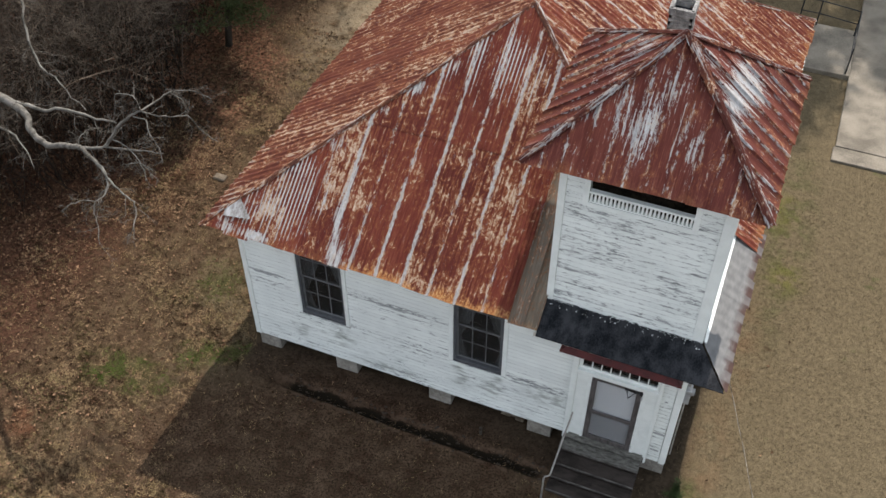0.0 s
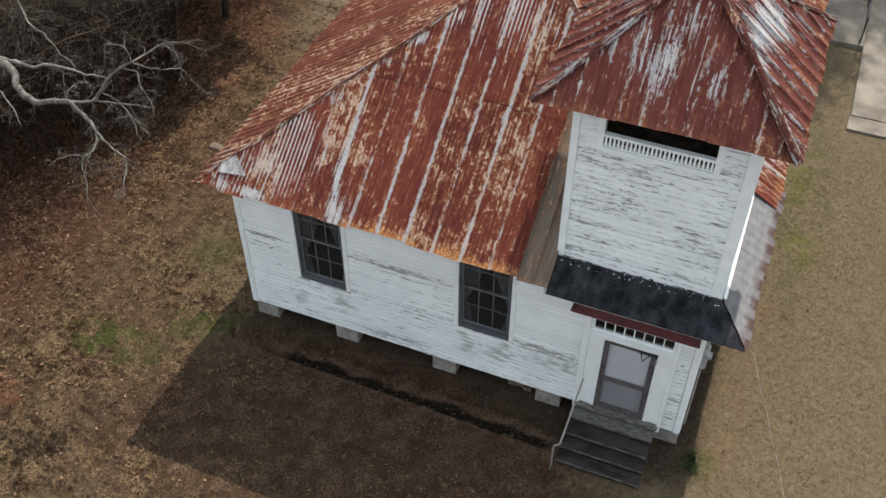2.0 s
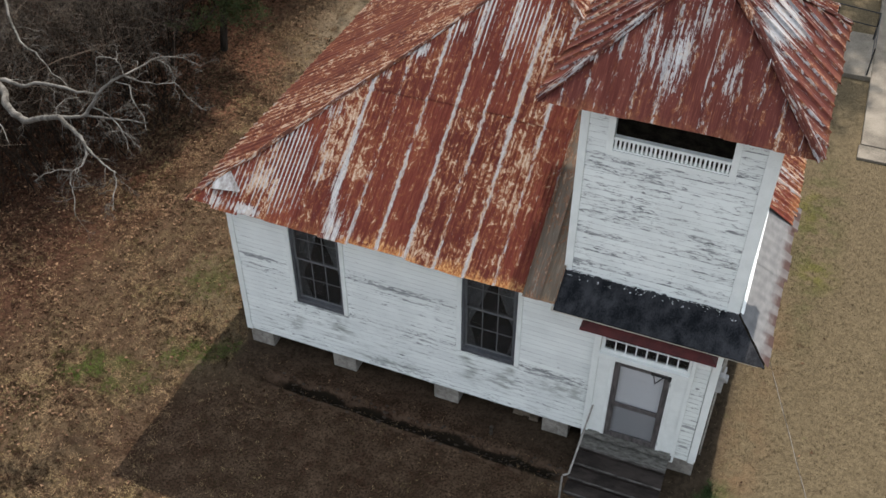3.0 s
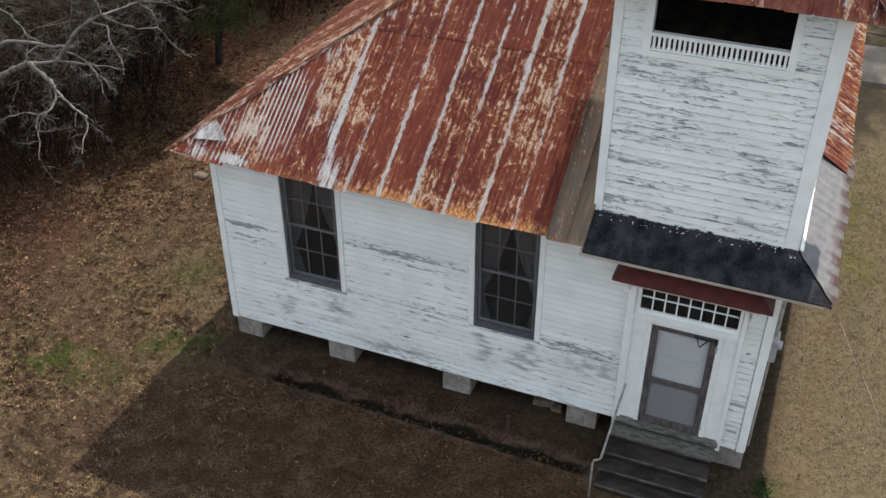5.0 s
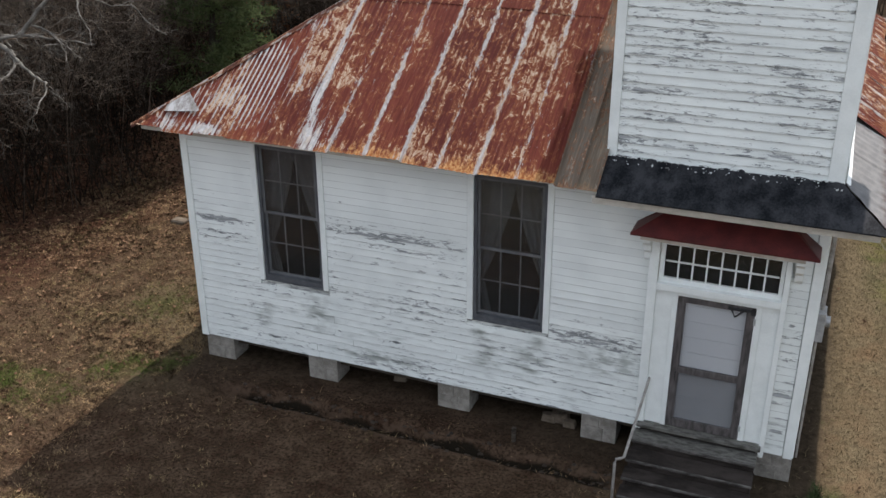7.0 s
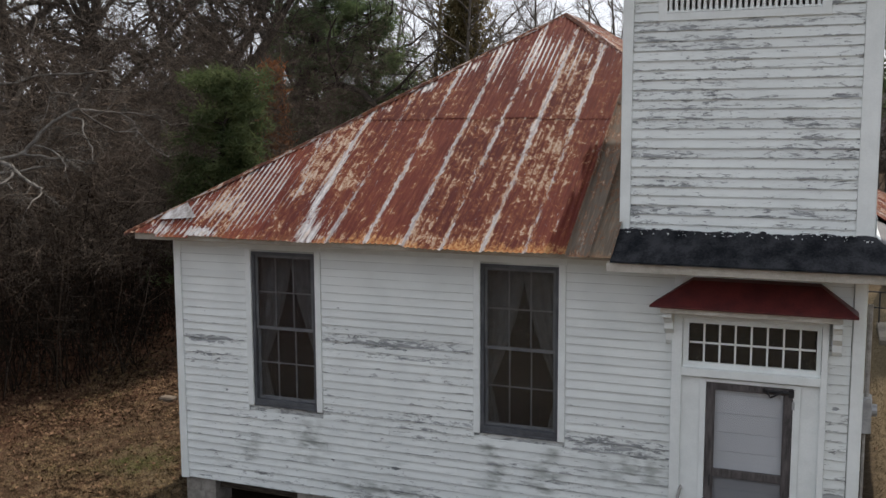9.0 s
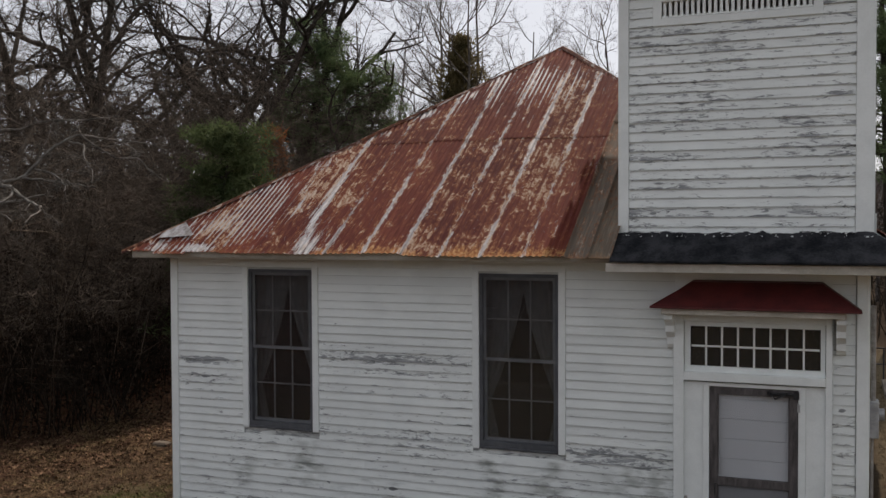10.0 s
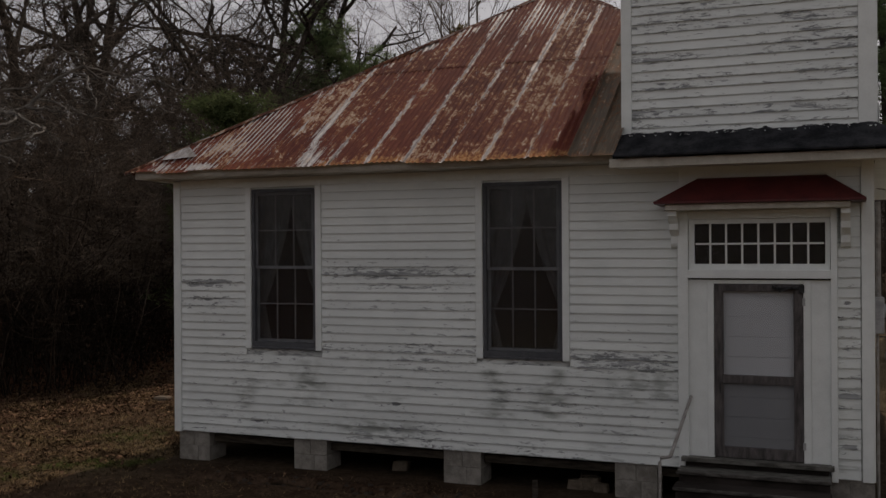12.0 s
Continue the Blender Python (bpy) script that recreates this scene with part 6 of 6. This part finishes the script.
STRAW.put("Base Color", STRAW.mix(STRAW.math("MULTIPLY", _g, STRAW.step(STRAW.island(), 0.2, 0.5)), STRAW.mix(STRAW.math("MULTIPLY", STRAW.step(STRAW.sep(STRAW.pos)[0], 9.5, 7.0), STRAW.step(STRAW.sep(STRAW.pos)[1], 9.5, 6.0, 0.15, 1.0)), STRAW.mix(STRAW.island(), (0.060, 0.047, 0.028), (0.188, 0.148, 0.089)), STRAW.mix(_k, STRAW.mix(STRAW.island(), (0.007, 0.004, 0.003), (0.045, 0.027, 0.015)), STRAW.mix(STRAW.island(), (0.038, 0.024, 0.013), (0.285, 0.198, 0.112)))), (0.045, 0.055, 0.018)))

TUFT = Nodes("tousled_dead_grass", 0.95, 0.0, 0.04)
_t = TUFT.step(TUFT.math("ADD", TUFT.math("MULTIPLY", TUFT.noise(TUFT.pos, 6.0, 6, 0.75), 0.6), TUFT.math("MULTIPLY", TUFT.noise(TUFT.pos, 1.4, 5, 0.65), 0.4)), 0.46, 0.54)
_h = 0.0
for _c, _z in (((-1.1, -0.9, 0), (0.9, 0.7, 5)), ((-2.4, -1.9, 0), (1.8, 0.8, 5)), ((-1.9, 1.4, 0), (1.0, 1.2, 5)), ((-0.3, -0.45, 0), (0.7, 0.5, 5))):
    _h = TUFT.math("ADD", _h, TUFT.blob(_c, _z))
_h = TUFT.math("MULTIPLY", TUFT.math("MULTIPLY", TUFT.step(_h, 0.05, 0.45), TUFT.step(TUFT.noise(TUFT.pos, 1.9, 5), 0.40, 0.54)), 0.95)
_b = TUFT.mix(TUFT.island(), TUFT.mix(_t, (0.016, 0.009, 0.0055), (0.095, 0.057, 0.032)), TUFT.mix(_t, (0.042, 0.027, 0.015), (0.305, 0.214, 0.122)))
_b = TUFT.mix(TUFT.math("MULTIPLY", TUFT.step(TUFT.noise(TUFT.pos, 0.8, 5), 0.47, 0.62), 0.35), _b, TUFT.mix(_t, (0.035, 0.034, 0.012), (0.17, 0.155, 0.065)))
TUFT.put("Base Color", TUFT.mix(_h, _b, TUFT.mix(TUFT.island(), (0.022, 0.034, 0.008), (0.085, 0.110, 0.028))))
p, rs = scatter(3, 150000, (-14, 12, -6, 20), lambda x, y: lawn(x, y) * np.where((x > -5.5) & (y > 6.5), 0.3, 1.0) * np.clip(0.8 - (x + 3.5) / 4.5, np.where(x > 8.5, 0.008, 0.08), 1.0) * np.clip(0.3 + 1.1 * (np.sin(x * 1.3 + 2 * np.sin(y * 0.9)) * np.sin(y * 1.1 + x * 0.4)), 0.25, 1))
z = heights(p)
n = len(p)
ang, size = rs.uniform(0, 6.28, n), rs.uniform(0.020, 0.052, n)
tilt = rs.normal(0, 0.55, (n, 2))
vs = np.zeros((n, 4, 3))
for k, (a, b) in enumerate(((-1, 0), (0, -0.55), (1, 0), (0, 0.55))):
    u, v = a * size, b * size
    vs[:, k, 0] = p[:, 0] + u * np.cos(ang) - v * np.sin(ang)
    vs[:, k, 1] = p[:, 1] + u * np.sin(ang) + v * np.cos(ang)
    vs[:, k, 2] = z + 0.022 + np.abs(u * tilt[:, 0]) + v * tilt[:, 1] + rs.uniform(0, 0.01, n)
tagged(new("fallen_leaves", fast_mesh("fallen_leaves", vs.reshape(-1, 3), np.arange(4 * n).reshape(-1, 4), LEAF.mat)), "brown curled dead leaves lying on dry grass", "leaves", kind="stuff")

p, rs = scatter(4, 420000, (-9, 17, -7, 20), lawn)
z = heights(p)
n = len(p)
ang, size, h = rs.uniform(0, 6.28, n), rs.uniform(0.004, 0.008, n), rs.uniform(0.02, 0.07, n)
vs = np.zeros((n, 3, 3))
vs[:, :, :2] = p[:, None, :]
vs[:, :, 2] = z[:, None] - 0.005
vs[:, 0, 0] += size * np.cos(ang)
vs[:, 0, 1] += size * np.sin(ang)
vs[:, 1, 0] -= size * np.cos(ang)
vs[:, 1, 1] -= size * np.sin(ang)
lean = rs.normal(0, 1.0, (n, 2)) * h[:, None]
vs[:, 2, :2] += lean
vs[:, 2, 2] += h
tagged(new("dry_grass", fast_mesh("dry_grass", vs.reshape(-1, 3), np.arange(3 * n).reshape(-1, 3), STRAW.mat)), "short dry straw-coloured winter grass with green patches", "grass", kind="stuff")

# tousled tufts of longer dead grass
p, rs = scatter(8, 210000, (-7, 9, -6, 12), lambda x, y: np.where((x > -0.1) & (x < 9.6) & (y > -1.05), 0, lawn(x, y)) * np.clip(0.45 + 0.8 * np.sin(x * 1.1 + 1.7 * np.sin(y * 0.8)) * np.sin(y * 1.3 + 0.5 * x), 0.12, 1) * np.where(x > 7, 0.3, 1))
z = heights(p)
per = 5
n = len(p) * per
p2, z2 = np.repeat(p, per, 0) + rs.normal(0, 0.025, (n, 2)), np.repeat(z, per)
way = np.repeat(rs.uniform(0, 6.28, len(p)), per) + rs.normal(0, 0.9, n)
h, size = rs.uniform(0.012, 0.05, n), rs.uniform(0.004, 0.009, n)
reach = rs.uniform(0.025, 0.08, n)
vs = np.zeros((n, 3, 3))
vs[:, :, :2] = p2[:, None, :]
vs[:, :, 2] = z2[:, None] - 0.005
vs[:, 0, 0] -= size * np.sin(way)
vs[:, 0, 1] += size * np.cos(way)
vs[:, 1, 0] += size * np.sin(way)
vs[:, 1, 1] -= size * np.cos(way)
vs[:, 2, 0] += reach * np.cos(way)
vs[:, 2, 1] += reach * np.sin(way)
vs[:, 2, 2] += h
tagged(new("grass_tufts", fast_mesh("grass_tufts", vs.reshape(-1, 3), np.arange(3 * n).reshape(-1, 3), TUFT.mat)), "tousled tufts of dead brown and green grass", "grass", kind="stuff")

# soil clods and roots along the eaves' drip line
r = random.Random(14)
clods = Shape()
for k in range(150):
    x = r.uniform(1.0, 7.3)
    y = -0.74 - 0.02 * x + 0.07 * noise.noise((x * 1.3, 0, 2)) + r.choice((-0.17, 0.15, 0.0)) + r.gauss(0, 0.045)
    s = r.uniform(0.012, 0.04)
    a = r.uniform(0, 3)
    base = Vector((x, y, ground_height(x, y) - 0.005))
    ring = [base + Vector((math.cos(a + q) * s * r.uniform(0.8, 1.9), math.sin(a + q) * s * r.uniform(0.7, 1.1), 0)) for q in (0, 1.2, 2.4, 3.6, 4.9)]
    top = [base + (c - base) * 0.55 + Vector((0, 0, s * r.uniform(0.4, 0.9))) for c in ring]
    q = len(clods.v)
    clods.v += [tuple(c) for c in ring + top]
    clods.f += [(q + i, q + (i + 1) % 5, q + 5 + (i + 1) % 5, q + 5 + i) for i in range(5)] + [tuple(q + 5 + i for i in range(5))]
SOIL = simple("dark_damp_soil", (0.020, 0.015, 0.011), (0.055, 0.041, 0.030), 9.0, 0.95, bump=0.6)
tagged(clods.make("soil_clods", SOIL), "dark soil clods and roots along the drip line", "soil", kind="stuff")

# ---- the paved patch, railing and small things behind ----
slab = tagged(Shape().box(11.55, 16.5, 12.15, 22.0, GZ - 0.2, 0.06).make("pavement", CONCRETE, bevel=0.015), "stained pale concrete slab in dry grass", "pavement", kind="structure")
tagged(Shape().box(11.50, 16.5, 11.52, 12.146, GZ - 0.2, 0.04).make("pavement", CONCRETE, bevel=0.015), "pale concrete kerb slab", "pavement", kind="structure")
tagged(Shape().box(10.2, 11.545, 15.6, 18.2, GZ - 0.2, 0.10).make("pavement", CONCRETE, bevel=0.015), "stained concrete landing", "pavement", kind="structure")
fence = thing("metal_railing", (10.8, 16.8, 0.1), "black steel pipe railing beside concrete landing", "railing")
posts = ((11.42, 15.7), (11.45, 17.9), (10.25, 18.1), (9.7, 18.1))
for x, y in posts:
    Shape().tube([(x, y, -0.1), (x, y, 0.98)], 0.022, 8).make("post", BLACK_METAL, fence)
for (xa, ya), (xb, yb) in zip(posts, posts[1:]):
    for zz in (0.52, 0.97):
        Shape().tube([(xa, ya, zz), (xb, yb, zz)], 0.018, 8).make("bar", BLACK_METAL, fence)
wire = thing("service_cable", (9.6, 1.2, 3.6), "pale overhead service cable running from the church", "cable")
line = [Vector(p) for p in ((9.52, 1.4, 3.75), (9.7, 1.0, 3.7), (10.6, -1.2, 3.42), (12.3, -6.0, 3.3), (15.0, -13.5, 3.9), (18.0, -22.0, 5.2))]
path, run = [], 0.0
for a, b in zip(line, line[1:]):
    n = max(2, round((b - a).length / 0.06))
    for i in range(n):
        path.append((a.lerp(b, i / n), run + (b - a).length * i / n))
    run += (b - a).length
for phase, mat, rad in ((0.0, BLOCK, 0.0035), (math.pi, BLACK_METAL, 0.0035)):
    Shape().tube([p + Vector((math.cos(6.5 * s + phase), 0.3 * math.sin(6.5 * s + phase), math.sin(6.5 * s + phase))) * 0.006 for p, s in path], rad, 5).make("strand", mat, wire)
stone = tagged(Shape().box(-3.98, -3.64, 4.48, 4.72, GZ - 0.05, 0.05).make("stone", TAN_STONE, bevel=0.03), "tan flat stone lying in dead leaves", "stone")
stub = thing("pipe_stub", (5.62, -0.45, 0), "short dark rusty pipe stub standing in the soil", "pipe")
Shape().tube([(5.62, -0.45, -0.15), (5.62, -0.46, 0.20)], 0.035, 10).make("pipe", DARK_WOOD, stub)

# weeds at the corner and rubble under the floor
tuft = ([], [])
r = random.Random(3)
for k in range(16):
    blades(r, Vector((9.80 + r.gauss(0, 0.09), -0.28 + r.gauss(0, 0.16), GZ + 0.02)), 0.03, 26, 1.2, 0.15, 0.007, tuft)
GREEN = simple("green_weeds", (0.022, 0.04, 0.010), (0.055, 0.085, 0.025), 5.0, 0.8)
tagged(new("weed_clump", fast_mesh("weed_clump", tuft[0], tuft[1], GREEN)), "green weeds growing at the church corner", "weeds")
for x, y, s in ((5.95, 0.25, 0.10), (6.12, 0.32, 0.13), (6.28, 0.22, 0.09), (6.05, 0.55, 0.12), (3.4, 0.5, 0.1)):
    rock = Shape()
    rock.box(x - s, x + s, y - s * 0.7, y + s * 0.7, GZ - 0.03, GZ + s * 1.1)
    rock.v = [(p[0] + r.gauss(0, s * 0.12), p[1] + r.gauss(0, s * 0.12), p[2] + r.gauss(0, s * 0.1)) for p in rock.v]
    tagged(rock.make("rubble_block", TAN_STONE, bevel=0.012), "broken block lying under the church floor", "rubble", "rubble under the floor")
